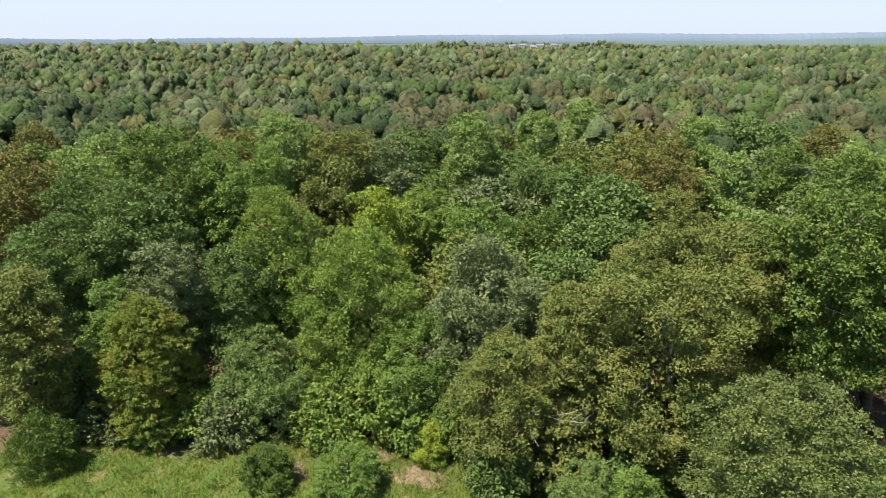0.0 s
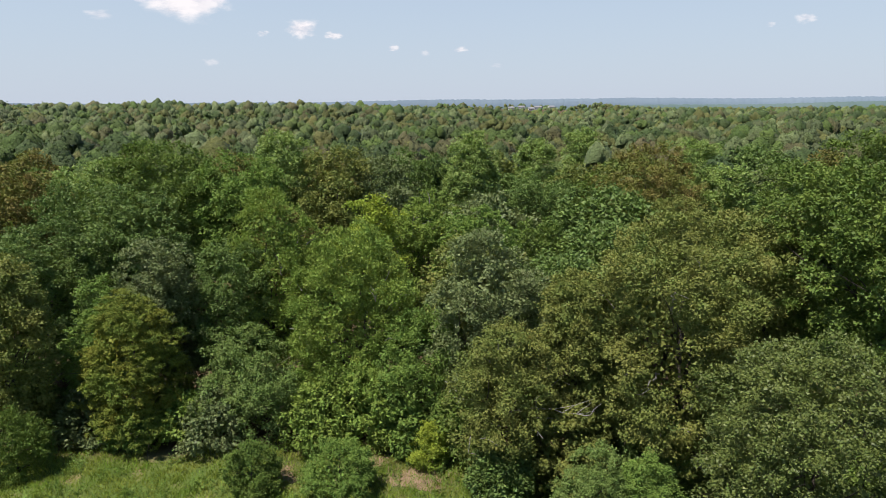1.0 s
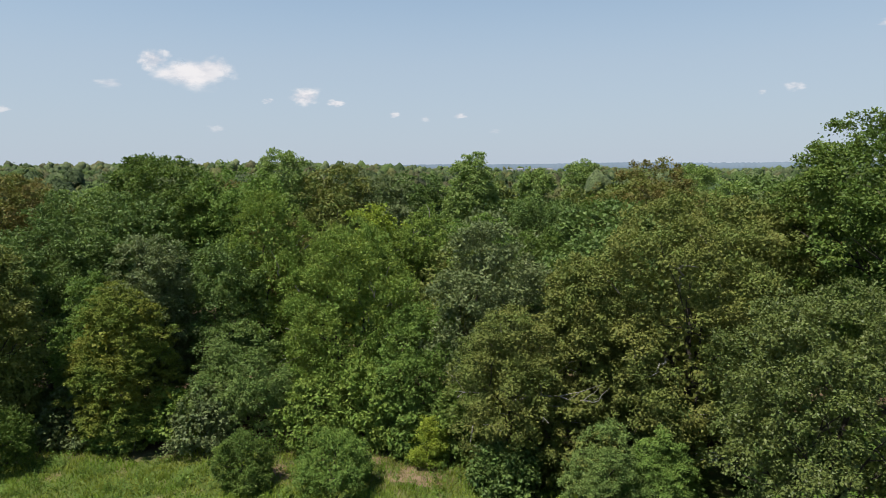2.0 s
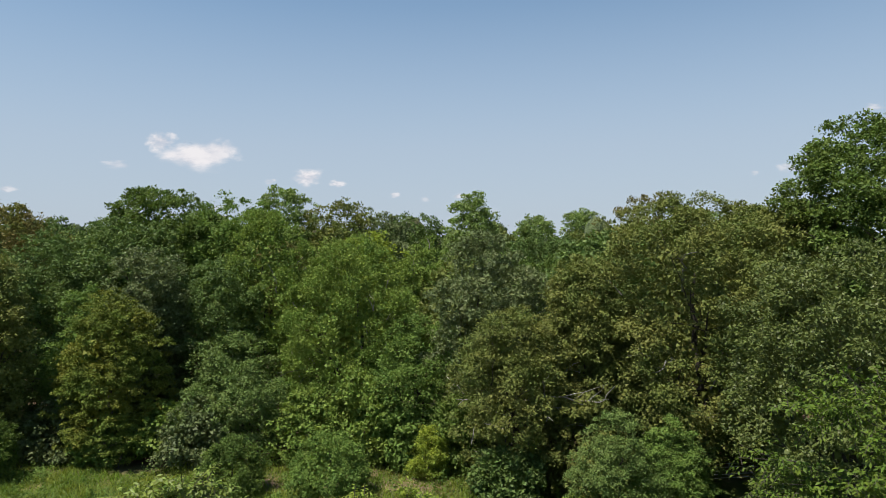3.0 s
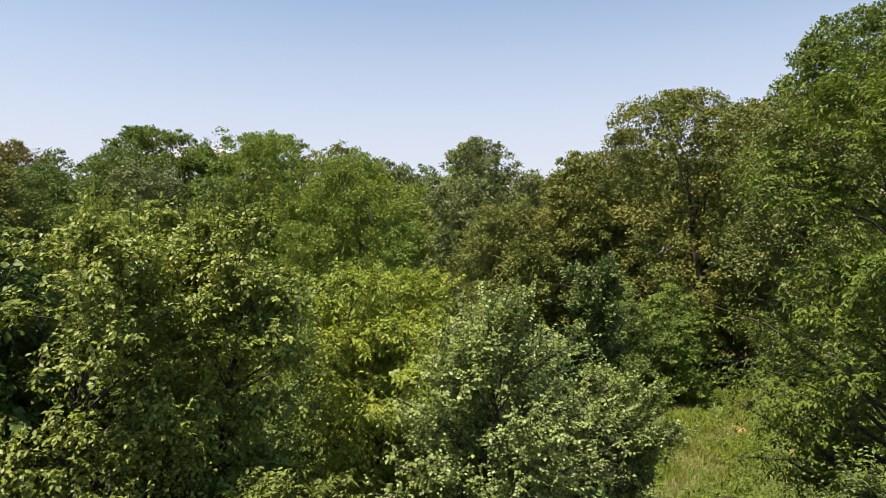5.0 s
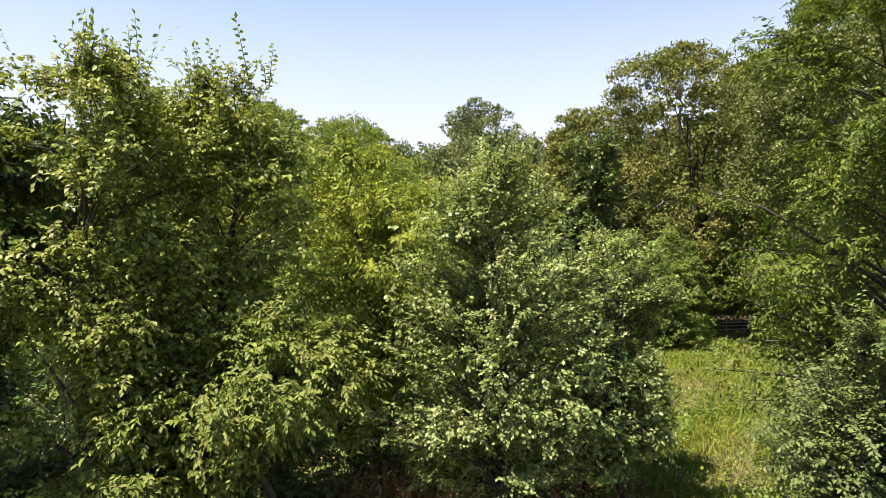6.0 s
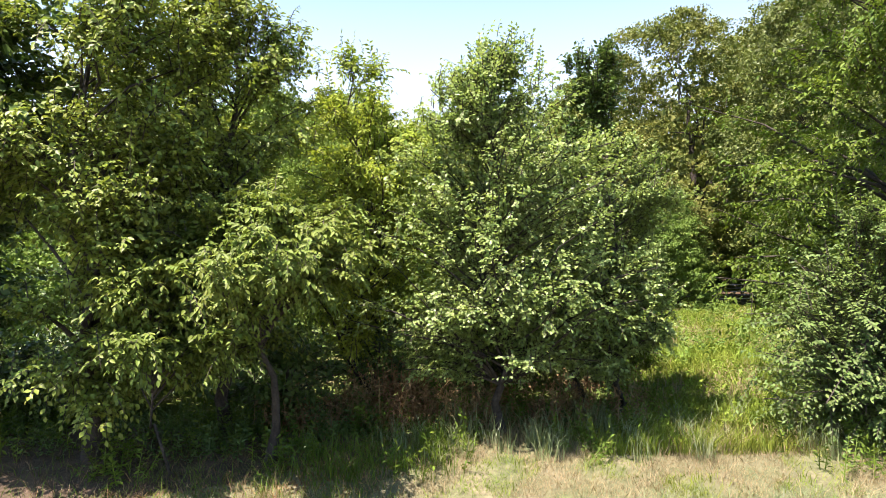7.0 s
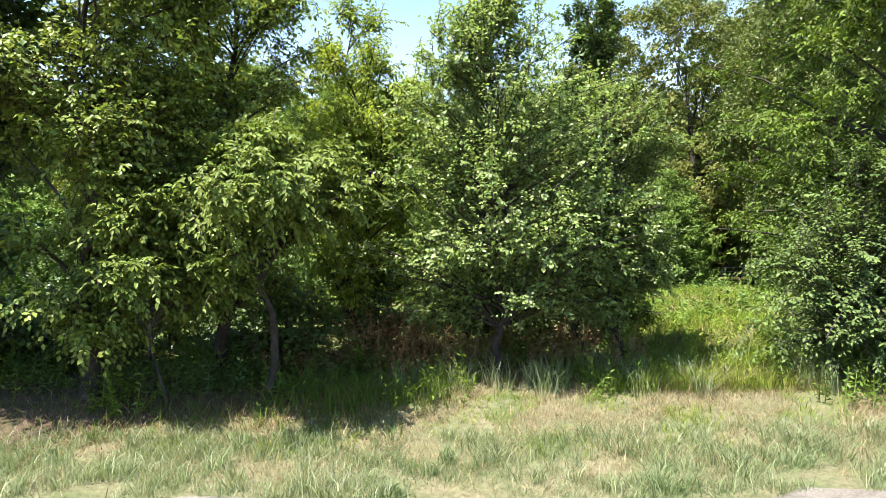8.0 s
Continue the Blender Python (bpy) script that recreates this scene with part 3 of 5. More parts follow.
leafy_tree("maple_tree", "green maple behind the feathery tree", TREE, -3.6, 78.0, 17.0, 4.8, "oak", "dark", 32, 0.3, 1.0, 0.43, 0.48)
leafy_tree("poplar_tree", "tall conical light green tulip poplar", "poplar", 3.2, 74.0, 19.2, 3.5, "poplar", "poplar", 33, 0.25, 0.9, 0.38, 0.72, lobe=0.32, uneven=0.08)
leafy_tree("poplar_tree", "pale tulip poplar with a pointed top", "poplar", 13.0, 91.0, 17.4, 3.6, "poplar", "poplar", 34, 0.3, 1.0, 0.46, 0.72, lobe=0.32, uneven=0.08)
leafy_tree("poplar_tree", "pale tulip poplar with a narrow crown", "poplar", 20.8, 96.0, 18.6, 3.8, "poplar", "poplar", 35, 0.3, 1.0, 0.46, 0.72, lobe=0.32, uneven=0.08)
leafy_tree("blackgum_tree", "dark green glossy tree among oaks", TREE, 11.2, 69.0, 15.0, 4.8, "oak", "dark", 36, 0.2, 1.0, 0.38, 0.48)
leafy_tree("oak_tree", "brown-tinged oak with a wide rounded crown", OAK, 21.6, 67.0, 18.2, 5.8, "oak", "brown", 37, 0.25, 1.05, 0.41, 0.48)
leafy_tree("poplar_tree", "silvery green tulip poplar with a pointed crown", "poplar", 28.4, 64.5, 16.2, 3.4, "poplar", "poplar", 38, 0.2, 0.9, 0.38, 0.72, lobe=0.32, uneven=0.08)
leafy_tree("poplar_tree", "pale tulip poplar in the wood", "poplar", 31.5, 82.0, 17.8, 4.2, "poplar", "poplar", 39, 0.25, 1.0, 0.43, 0.72, lobe=0.32, uneven=0.08)
leafy_tree("maple_tree", "green maple in the wood", TREE, 37.0, 69.5, 16.2, 5.2, "oak", "maple", 40, 0.25, 1.05, 0.43, 0.48)
leafy_tree("maple_tree", "tall dark green maple towering over the wood's edge", TREE, 25.0, 35.5, 20.4, 6.3, "oak", "maple", 41, 0.4, 0.95, 0.3, 0.74, 9, 0.36, uneven=0.05, lobe=0.2)
leafy_tree("oak_tree", "pale olive tree with a dense rounded top", OAK, 20.4, 55.5, 14.6, 3.6, "oak", "olive", 42, 0.2, 0.7, 0.31, 0.48)
leafy_tree("sassafras_tree", "bright green tree in a gap of the wood", TREE, 3.2, 56.0, 13.6, 4.2, "oak", "bright", 43, 0.15, 0.9, 0.36, 0.48)
leafy_tree("sapling", "small bright green tree", TREE, 9.0, 58.0, 12.2, 3.6, "oak", "maple", 44, 0.1, 0.85, 0.36, 0.48)
leafy_tree("feathery_tree", "thin green tree with bare pale twigs", TREE, -1.6, 62.5, 13.8, 4.4, "vase", "feather", 45, 0.15, 0.9, 0.34, 0.6, twiggy=36)
leafy_tree("poplar_tree", "yellow-green young tulip poplar tree", "poplar", -6.4, 57.0, 14.4, 3.0, "oak", "yellow", 46, 0.2, 0.8, 0.36, 0.48)
leafy_tree("sweetgum_tree", "grey-green glossy tree with a broad dome", TREE, 15.2, 24.8, 13.1, 4.3, "oak", "sweetgum", 47, 0.2, 0.75, 0.2, 0.5, 9, 0.26)
leafy_tree("sapling", "young tree half grey-green in the field", SHRUB, 7.9, 29.7, 5.5, 2.1, "bush", "pale", 48, 0.08, 0.5, 0.16, 0.5, 6, 0.1)
leafy_tree("mimosa_tree", "bright green young mimosa in the field", SHRUB, 10.3, 29.4, 5.3, 1.9, "bush", "bright", 49, 0.08, 0.45, 0.16, 0.5, 6, 0.08, 0.3, 0.48)
leafy_tree("shrub", "rounded green shrub in the field", SHRUB, -6.1, 34.6, 3.4, 2.2, "bush", "bright", 50, 0.02, 0.5, 0.18, 0.5, 6, 0.06)
leafy_tree("shrub", "rounded dull green shrub in the field", SHRUB, -11.2, 34.8, 3.1, 1.6, "bush", "maple", 51, 0.02, 0.5, 0.18, 0.5, 6, 0.06)
leafy_tree("shrub", "small yellow-green shrub by the wood", SHRUB, -0.9, 37.6, 2.7, 1.2, "bush", "yellow", 52, 0.02, 0.4, 0.17, 0.5, 5, 0.04)
leafy_tree("shrub", "large upright green shrub by the wood", SHRUB, -26.3, 36.6, 4.2, 2.0, "bush", "maple", 53, 0.02, 0.55, 0.2, 0.5, 6, 0.07, -0.4)
leafy_tree("shrub", "low yellow shrub at the field's edge", SHRUB, 6.2, 30.6, 1.4, 1.1, "bush", "yellow", 54, 0.02, 0.35, 0.15, 0.5, 5, 0.03)

def dead_limb(tree, start, end, thick, seed, forks=5):
    """A bleached bare limb with its forks, standing out of a crown; places in the world."""
    rng = np.random.default_rng(seed)
    base = np.array(tree.location)
    a, b = np.array(start) - base, np.array(end) - base
    way = bent(a, b, rng, -0.06, 8)
    limb = part("dead_limb", *tube(way, np.linspace(thick, thick * .35, 8), 6), DEADWOOD, tree, "bleached bare dead limb", smooth=True)
    size = np.linalg.norm(b - a)
    for k in range(forks):
        i = int(rng.integers(3, 8))
        tip = way[i] + unit(b - a) * size * rng.uniform(.12, .3) + rng.normal(0, .13 * size, 3) + np.array([0, -.05 * size, .05 * size])
        part("twig", *tube(bent(way[i], tip, rng, 0, 5), np.linspace(thick * .4, thick * .1, 5), 4), DEADWOOD, limb, smooth=True)


dead_limb(low_oak, (3.9, 35.2, 4.6), (8.2, 34.4, 4.8), 0.065, 1, 6)
dead_limb(low_oak, (5.6, 35.0, 4.7), (5.2, 34.2, 6.0), 0.045, 2, 3)
dead_limb(great_oak, (11.8, 36.0, 6.6), (10.3, 34.2, 7.4), 0.06, 3, 4)
dead_limb(great_oak, (12.6, 35.6, 6.8), (11.0, 33.4, 6.6), 0.07, 4, 3)
dead_limb(great_oak, (13.0, 35.4, 10.6), (12.1, 32.6, 12.6), 0.08, 5, 5)
dead_limb(great_oak, (12.2, 35.0, 4.4), (14.2, 33.0, 4.0), 0.07, 6, 4)

# undergrowth that closes the wood's edge towards the field
for _k, (_x, _y, _top, _r, _m) in enumerate(((-28.5, 42.5, 4.6, 2.6, "dark"), (-24.2, 41.0, 3.8, 2.2, "greygreen"), (-21.0, 40.3, 2.6, 1.8, "bright"), (-17.6, 40.8, 3.6, 2.0, "feather"), (-15.2, 40.2, 4.0, 2.2, "greygreen"),
                                             (-8.2, 40.0, 4.4, 2.2, "feather"), (-5.0, 40.3, 5.4, 2.6, "feather"), (-2.6, 39.6, 3.4, 1.8, "bright"), (1.2, 39.2, 4.2, 2.2, "maple"), (3.4, 34.4, 2.6, 1.8, "dark"),
                                             (7.6, 35.2, 5.2, 2.4, "olive"), (12.4, 34.4, 5.2, 1.9, "dark"), (19.6, 33.0, 5.0, 2.4, "greygreen"), (21.5, 30.5, 5.0, 3.0, "maple"), (-32.0, 44.0, 6.0, 3.0, "dark"), (17.4, 30.4, 4.6, 2.2, "dark"), (22.6, 28.8, 6.0, 2.8, "maple"), (15.2, 41.0, 3.6, 2.2, "dark"), (19.0, 41.2, 5.0, 2.5, "maple"), (11.2, 39.4, 4.6, 2.4, "greygreen"))):
    leafy_tree("shrub", "leafy undergrowth shrub at the wood's edge", SHRUB, _x, _y, _top, _r, "bush", _m, 200 + _k, 0.02, 0.7, 0.35, 0.45, 5, 0.06)

# thicket between the path and the yellow-green trees
for _k, (_x, _y, _top, _r, _m) in enumerate(((2.3, 15.0, 5.0, 1.7, "greygreen"), (0.4, 20.6, 3.5, 2.2, "bright"), (3.4, 19.0, 3.8, 1.9, "feather"), (5.0, 24.0, 3.2, 1.9, "bright"), (-3.6, 20.0, 3.6, 2.2, "dark"), (2.6, 25.0, 3.4, 2.2, "greygreen"),
                                             (-7.5, 19.5, 3.6, 2.4, "feather"), (-12.0, 18.0, 4.0, 2.6, "bright"), (12.4, 19.0, 4.2, 2.2, "maple"))):
    leafy_tree("shrub", "leafy shrub in the overgrown field", SHRUB, _x, _y, _top, _r, "bush", _m, 230 + _k, 0.02, 0.5, 0.2, 0.5, 5, 0.05)

# trees close by
near_tree("pear_tree", "wild pear with glossy green leaves and upright tips", "pear tree", 0.98, 10.55, 6.32, 2.5, "pear", "pear", 61, 150, 42, 9, 0.28, 0.07, 0.68, 0.16, 0.08, 0.25, 0.5, 0.4, 0.075, 0.1, stretch=(1.0, 0.75), inner=0.22, loose=0.075, broad=False, shoots=44, reach=0.5)
near_tree("pear_tree", "narrow dark pear overgrown with ivy", "pear tree", 2.85, 12.5, 7.45, 0.95, "pear", "ivy", 62, 60, 36, 9, 0.28, 0.075, 0.7, 0.35, 0.1, 0.4, 0.5, 0.6, 0.08, 0.2, broad=False, shoots=20, reach=0.5)
near_tree("pear_tree", "small spreading pear beside the grassy path", "pear tree", 2.9, 11.3, 5.0, 1.45, "oak", "pear", 63, 84, 44, 9, 0.28, 0.066, 0.68, 0.15, 0.1, 0.25, 0.5, 0.4, 0.06, 0.25, broad=False)
near_tree("hickory_tree", "tall green tree with drooping compound leaves", "hickory tree", -5.0, 9.3, 7.6, 2.35, "overhang", "hickory", 63, 90, 54, 10, 0.44, 0.088, 0.6, 0.12, 0.35, 0.15, 0.5, 0.3, 0.13, 0.3, stretch=(1.0, 1.05), broad=False, inner=0.5, loose=0.085, shoots=40, reach=1.0)
near_tree("hickory_tree", "green tree with drooping boughs over the verge", "hickory tree", -3.55, 11.0, 7.9, 1.95, "overhang", "hickory", 64, 62, 52, 10, 0.44, 0.088, 0.6, 0.16, 0.35, 0.15, 0.5, 0.3, 0.12, 0.35, broad=False, inner=0.5, loose=0.085, shoots=30, reach=0.8)
near_tree("sassafras_tree", "low arching tree with broad hanging leaves", "tree", -2.5, 9.2, 3.95, 1.9, "dome", "bough", 65, 54, 46, 12, 0.38, 0.085, 0.5, 0.68, 0.4, 0.1, 0.45, 0.45, 0.07, 0.25)
near_tree("sapling", "low lit sapling hanging over the verge", "sapling", -3.75, 8.6, 3.1, 1.2, "dome", "bough", 86, 30, 36, 11, 0.38, 0.09, 0.48, 0.5, 0.4, 0.1, 0.4, 0.4, 0.025, 0.25)
near_tree("sumac_tree", "yellow-green sumac with long compound leaves", "sumac", -1.3, 17.4, 7.0, 2.5, "oak", "yellow", 66, 70, 40, 11, 0.55, 0.13, 0.36, 0.15, 0.3, 0.15, 0.5, 0.3, 0.08, 0.3, broad=False)
near_tree("boxelder_tree", "tall bright green box elder with drooping sprays", "box elder", 8.8, 12.4, 11.0, 3.7, "tall", "boxelder", 67, 120, 56, 10, 0.46, 0.115, 0.42, 0.06, 0.4, 0.1, 0.5, 0.25, 0.16, 0.3, broad=False)
near_tree("elm_tree", "young elm with herringbone sprays beside the path", "elm", 6.5, 10.1, 3.8, 1.95, "bush", "elm", 68, 60, 24, 15, 0.9, 0.085, 0.5, 0.04, 0.15, 0.3, 0.5, 0.4, 0.06, 0.3, jitter=0.14, broad=False)
near_tree("mulberry_tree", "green mulberry with broad leaves", "mulberry", -7.6, 9.6, 8.0, 2.4, "overhang", "ivy", 69, 92, 40, 8, 0.5, 0.15, 0.7, 0.1, 0.3, 0.2, 0.5, 0.3, 0.12, 0.3, broad=False, shoots=24, reach=0.9)
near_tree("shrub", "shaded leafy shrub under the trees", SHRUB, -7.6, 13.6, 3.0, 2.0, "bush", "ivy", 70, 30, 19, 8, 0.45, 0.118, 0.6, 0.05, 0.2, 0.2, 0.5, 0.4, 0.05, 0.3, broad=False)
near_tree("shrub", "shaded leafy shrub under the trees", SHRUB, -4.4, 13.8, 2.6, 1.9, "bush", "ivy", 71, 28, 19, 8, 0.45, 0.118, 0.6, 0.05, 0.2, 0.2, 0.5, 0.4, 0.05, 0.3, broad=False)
near_tree("shrub", "leafy green shrub behind the pears", SHRUB, 0.6, 14.6, 3.2, 1.9, "bush", "elm", 72, 30, 26, 8, 0.45, 0.1, 0.6, 0.05, 0.2, 0.2, 0.5, 0.4, 0.05, 0.3, broad=False)
near_tree("shrub", "leafy green shrub beside the path", SHRUB, 4.0, 15.6, 2.4, 1.4, "bush", "boxelder", 73, 24, 24, 8, 0.45, 0.1, 0.6, 0.05, 0.2, 0.2, 0.5, 0.4, 0.05, 0.3, broad=False)
near_tree("sumac_tree", "yellow-green sumac beside the verge trees", "sumac", -1.55, 12.5, 6.9, 1.65, "oak", "yellow", 80, 56, 40, 11, 0.5, 0.11, 0.38, 0.2, 0.3, 0.15, 0.5, 0.3, 0.08, 0.3, broad=False, shoots=24, reach=0.7)
near_tree("shrub", "green shrub in front of dead brush", SHRUB, -1.2, 12.9, 2.2, 1.3, "bush", "elm", 85, 24, 26, 8, 0.42, 0.09, 0.6, 0.03, 0.2, 0.2, 0.5, 0.4, 0.05, 0.3, broad=False)
near_tree("hickory_tree", "leafy green tree rising behind its neighbours", "hickory tree", -6.0, 14.8, 8.2, 2.5, "oak", "hickory", 81, 66, 38, 10, 0.5, 0.14, 0.45, 0.14, 0.35, 0.15, 0.5, 0.3, 0.12, 0.3, broad=False)
# dark-leaved filler shrubs, added to make the shade under the trees read dark
near_tree("shrub", "dark leafy shrub added to fill deep shade", SHRUB, -9.6, 12.6, 2.2, 1.6, "bush", "ivy", 82, 26, 19, 8, 0.45, 0.118, 0.6, 0.03, 0.2, 0.2, 0.5, 0.4, 0.05, 0.3, broad=False)
near_tree("shrub", "dark leafy shrub added to fill deep shade", SHRUB, -6.2, 12.2, 1.7, 1.4, "bush", "ivy", 83, 24, 19, 8, 0.45, 0.118, 0.6, 0.03, 0.2, 0.2, 0.5, 0.4, 0.05, 0.3, broad=False)
near_tree("shrub", "dark leafy shrub added to fill deep shade", SHRUB, -2.9, 12.0, 1.9, 1.4, "bush", "ivy", 84, 24, 19, 8, 0.45, 0.118, 0.6, 0.03, 0.2, 0.2, 0.5, 0.4, 0.05, 0.3, broad=False)
near_tree("shrub", "dark leafy shrub added to fill deep shade", SHRUB, -7.9, 11.6, 2.4, 1.6, "bush", "ivy", 92, 26, 19, 8, 0.45, 0.118, 0.6, 0.03, 0.2, 0.2, 0.5, 0.4, 0.05, 0.3, broad=False)
near_tree("shrub", "dense shrub beneath the box elder", SHRUB, 9.8, 13.4, 3.0, 2.0, "bush", "ivy", 74, 30, 19, 8, 0.45, 0.118, 0.6, 0.05, 0.2, 0.2, 0.5, 0.4, 0.05, 0.3, broad=False)


# ---- the woods out to the horizon ----
TAKEN = np.array([(o.location.x, o.location.y) for o in scene.objects if o.type == "EMPTY" and o.location.y > 22])


def fill_trees():
    """Further trees of the wood's edge, between those above: a few kinds, each repeated at other sizes and turns."""
    rng = np.random.default_rng(5)
    spots = []
    for _ in range(6000):
        y = rng.uniform(42, 92)
        x = rng.uniform(-0.74 * y - 10, 0.74 * y + 10)
        if y < 47 and -34 < x < 22:
            continue
        near = np.hypot(TAKEN[:, 0] - x, TAKEN[:, 1] - y).min()
        if near > 6.5 and all((x - a) ** 2 + (y - b) ** 2 > 6.9 ** 2 for a, b in spots):
            spots.append((x, y))
    kinds = [("oak_tree", "olive-green oak in the wood", OAK, "oak", "olive"), ("maple_tree", "dark green maple in the wood", TREE, "oak", "dark"),
             ("poplar_tree", "light green tulip poplar in the wood", "poplar", "poplar", "poplar"), ("sweetgum_tree", "grey-green tree in the wood", TREE, "tall", "greygreen"),
             ("oak_tree", "brownish green oak in the wood", OAK, "oak", "brown"), ("maple_tree", "green maple in the wood", TREE, "oak", "maple")]
    made = {}
    for i, (x, y) in enumerate(spots):
        k = int(rng.integers(0, len(kinds)))
        top = rng.uniform(12.2, 15.2) + (1.4 if y > 72 else 0) - (2.0 if y < 50 else 0)
        if k not in made:
            name, label, cat, shape, mat = kinds[k]
            made[k] = (tagged(leafy_tree(name, label, cat, x, y, top, 4.3, shape, mat, 100 + k, 0.25, 1.2, 0.52, 0.44, 3, 0.2), group="wood trees"), top)
        else:
            src, t0 = made[k]
            s = (top - float(ground(x, y))) / (t0 - src.location.z)
            copy_thing(src, pose(x, y, float(ground(x, y)), 0, 0, rng.uniform(0, 360)) @ Matrix.Diagonal((s * rng.uniform(.9, 1.15), s * rng.uniform(.9, 1.15), s, 1)))


fill_trees()


# the same kinds of tree further off, where single leaves merge into even crowns; colours dulled and blued for haze
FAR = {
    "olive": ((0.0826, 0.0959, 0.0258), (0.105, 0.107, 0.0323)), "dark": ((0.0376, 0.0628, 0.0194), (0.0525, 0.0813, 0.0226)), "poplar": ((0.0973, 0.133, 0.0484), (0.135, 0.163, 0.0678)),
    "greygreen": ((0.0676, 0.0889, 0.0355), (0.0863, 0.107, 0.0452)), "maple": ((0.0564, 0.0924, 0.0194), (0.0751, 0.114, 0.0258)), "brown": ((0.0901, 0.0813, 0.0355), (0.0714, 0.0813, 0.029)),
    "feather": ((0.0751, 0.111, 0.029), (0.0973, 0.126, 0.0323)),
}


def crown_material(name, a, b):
    """Crowns of leaves at a distance: leaf-sized grain and relief over the tone of the tree; the grain darkens the
    hollows like shade.
    """
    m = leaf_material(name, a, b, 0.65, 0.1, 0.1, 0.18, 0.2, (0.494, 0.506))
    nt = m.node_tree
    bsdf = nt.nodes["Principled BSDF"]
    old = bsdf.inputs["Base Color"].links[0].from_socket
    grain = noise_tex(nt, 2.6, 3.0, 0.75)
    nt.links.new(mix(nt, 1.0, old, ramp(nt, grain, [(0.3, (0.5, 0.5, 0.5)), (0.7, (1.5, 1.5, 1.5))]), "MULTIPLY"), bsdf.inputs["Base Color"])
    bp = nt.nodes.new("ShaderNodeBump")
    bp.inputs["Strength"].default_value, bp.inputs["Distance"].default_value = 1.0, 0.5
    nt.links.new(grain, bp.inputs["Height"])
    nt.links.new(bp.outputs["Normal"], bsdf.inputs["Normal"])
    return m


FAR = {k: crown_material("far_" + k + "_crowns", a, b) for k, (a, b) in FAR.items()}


def far_woods():
    """Crowns past those that can be counted, as one piece of stuff for each kind of tree."""
    rng = np.random.default_rng(9)
    kinds = ["olive", "dark", "poplar", "greygreen", "maple", "brown", "feather"]
    weight = np.array([.17, .25, .09, .17, .17, .08, .07])
    pieces = {k: [] for k in kinds}
    for y0, y1, gap, heads, around, rings, count, size in ((90, 205, 7.6, 15, 6, 2, 20, 0.5), (205, 460, 9.4, 8, 5, 2, 9, 0.8), (460, 760, 11, 3, 5, 2, 2, 1.1), (760, 1400, 18, 2, 5, 2, 0, 1.5)):
        ys = np.arange(y0, y1, gap)
        pts = []
        for y in ys:
            w = 0.72 * y + 15
            xs = np.arange(-w, w, gap)
            pts.append(np.stack([xs + rng.uniform(-.48, .48, len(xs)) * gap, np.full(len(xs), y) + rng.uniform(-.48, .48, len(xs)) * gap], axis=1))
        pts = np.concatenate(pts)
        if y0 < 100:
            near = np.min(np.hypot(pts[:, None, 0] - TAKEN[None, :, 0], pts[:, None, 1] - TAKEN[None, :, 1]), axis=1)
            pts = pts[near > 5]
        if y0 > 700:   # the clearing with the houses
            pts = pts[(np.abs(pts[:, 0] - 150) > 110) | (np.abs(pts[:, 1] - 1210) > 120)]
        stand = np.stack([pts[:, 0] / 38, pts[:, 1] / 52, np.zeros(len(pts))], axis=1)
        drift = lumps(stand, 2.0)
        which = rng.choice(len(kinds), len(pts), p=weight)
        pale = (drift > 0.45) & (rng.random(len(pts)) < 0.3)
        which[pale] = 2
        duller = (drift < -0.4) & (rng.random(len(pts)) < 0.5)
        which[duller] = rng.choice([0, 1, 5], duller.sum())
        for k, kind in enumerate(kinds):
            c = pts[which == k]
            n = len(c)
            if not n:
                continue
            z = ground(c[:, 0], c[:, 1])
            tall = rng.uniform(10.5, 16.5, n) + (1.8 if kind == "poplar" else 0) + (1.6 if y0 < 100 else 0) + 1.5 * lumps(np.stack([c[:, 0] / 25, c[:, 1] / 25, np.zeros(n)], axis=1), 4.0)
            r = min(gap, 10) * rng.uniform(0.45, 0.75, n) * (0.85 if kind == "poplar" else 1)
            point = 0.5 if kind == "poplar" else 0.36
            middle = np.stack([c[:, 0], c[:, 1], z + tall * (1 - point)], axis=1)
            half = np.stack([r, r * rng.uniform(.85, 1.15, n), point * tall], axis=1)
            # leafy heads heaped over the crown, with loose sprays standing out of them
            u = unit(rng.normal(0, 1, (n, heads, 3)) + np.array([0, 0, 0.35]))
            u[..., 2] = np.where(u[..., 2] < -0.25, -u[..., 2], u[..., 2])
            u[:, 0] = (0, 0, 1)
            centre = middle[:, None] + u * half[:, None] * rng.uniform(.5, .8, (n, heads))[..., None]
            wide = r[:, None] * rng.uniform(.17, .34, (n, heads)) * (1.35 if heads > 6 else 2.1)
            pieces[kind].append(puffs(rng, centre.reshape(-1, 3), wide.ravel(), around, rings))
            if count:
                g = unit(rng.normal(0, .75, (n, heads, count, 3)) + u[:, :, None] * .6 + np.array([0, 0, .35]))
                P = (centre[:, :, None] + g * wide[..., None, None] * rng.uniform(.95, 1.2, (n, heads, count, 1))).reshape(-1, 3)
                N = (g + rng.normal(0, .2, g.shape)).reshape(-1, 3)
                D = rng.normal(0, 1, N.shape)
                L = size * rng.uniform(.6, 1.35, len(N))
                P = P - unit(D - unit(N) * np.sum(D * unit(N), axis=1, keepdims=True)) * L[:, None] * .5
                pieces[kind].append(leaflets(P, D, N, L, L * rng.uniform(.7, 1.1, len(N))))
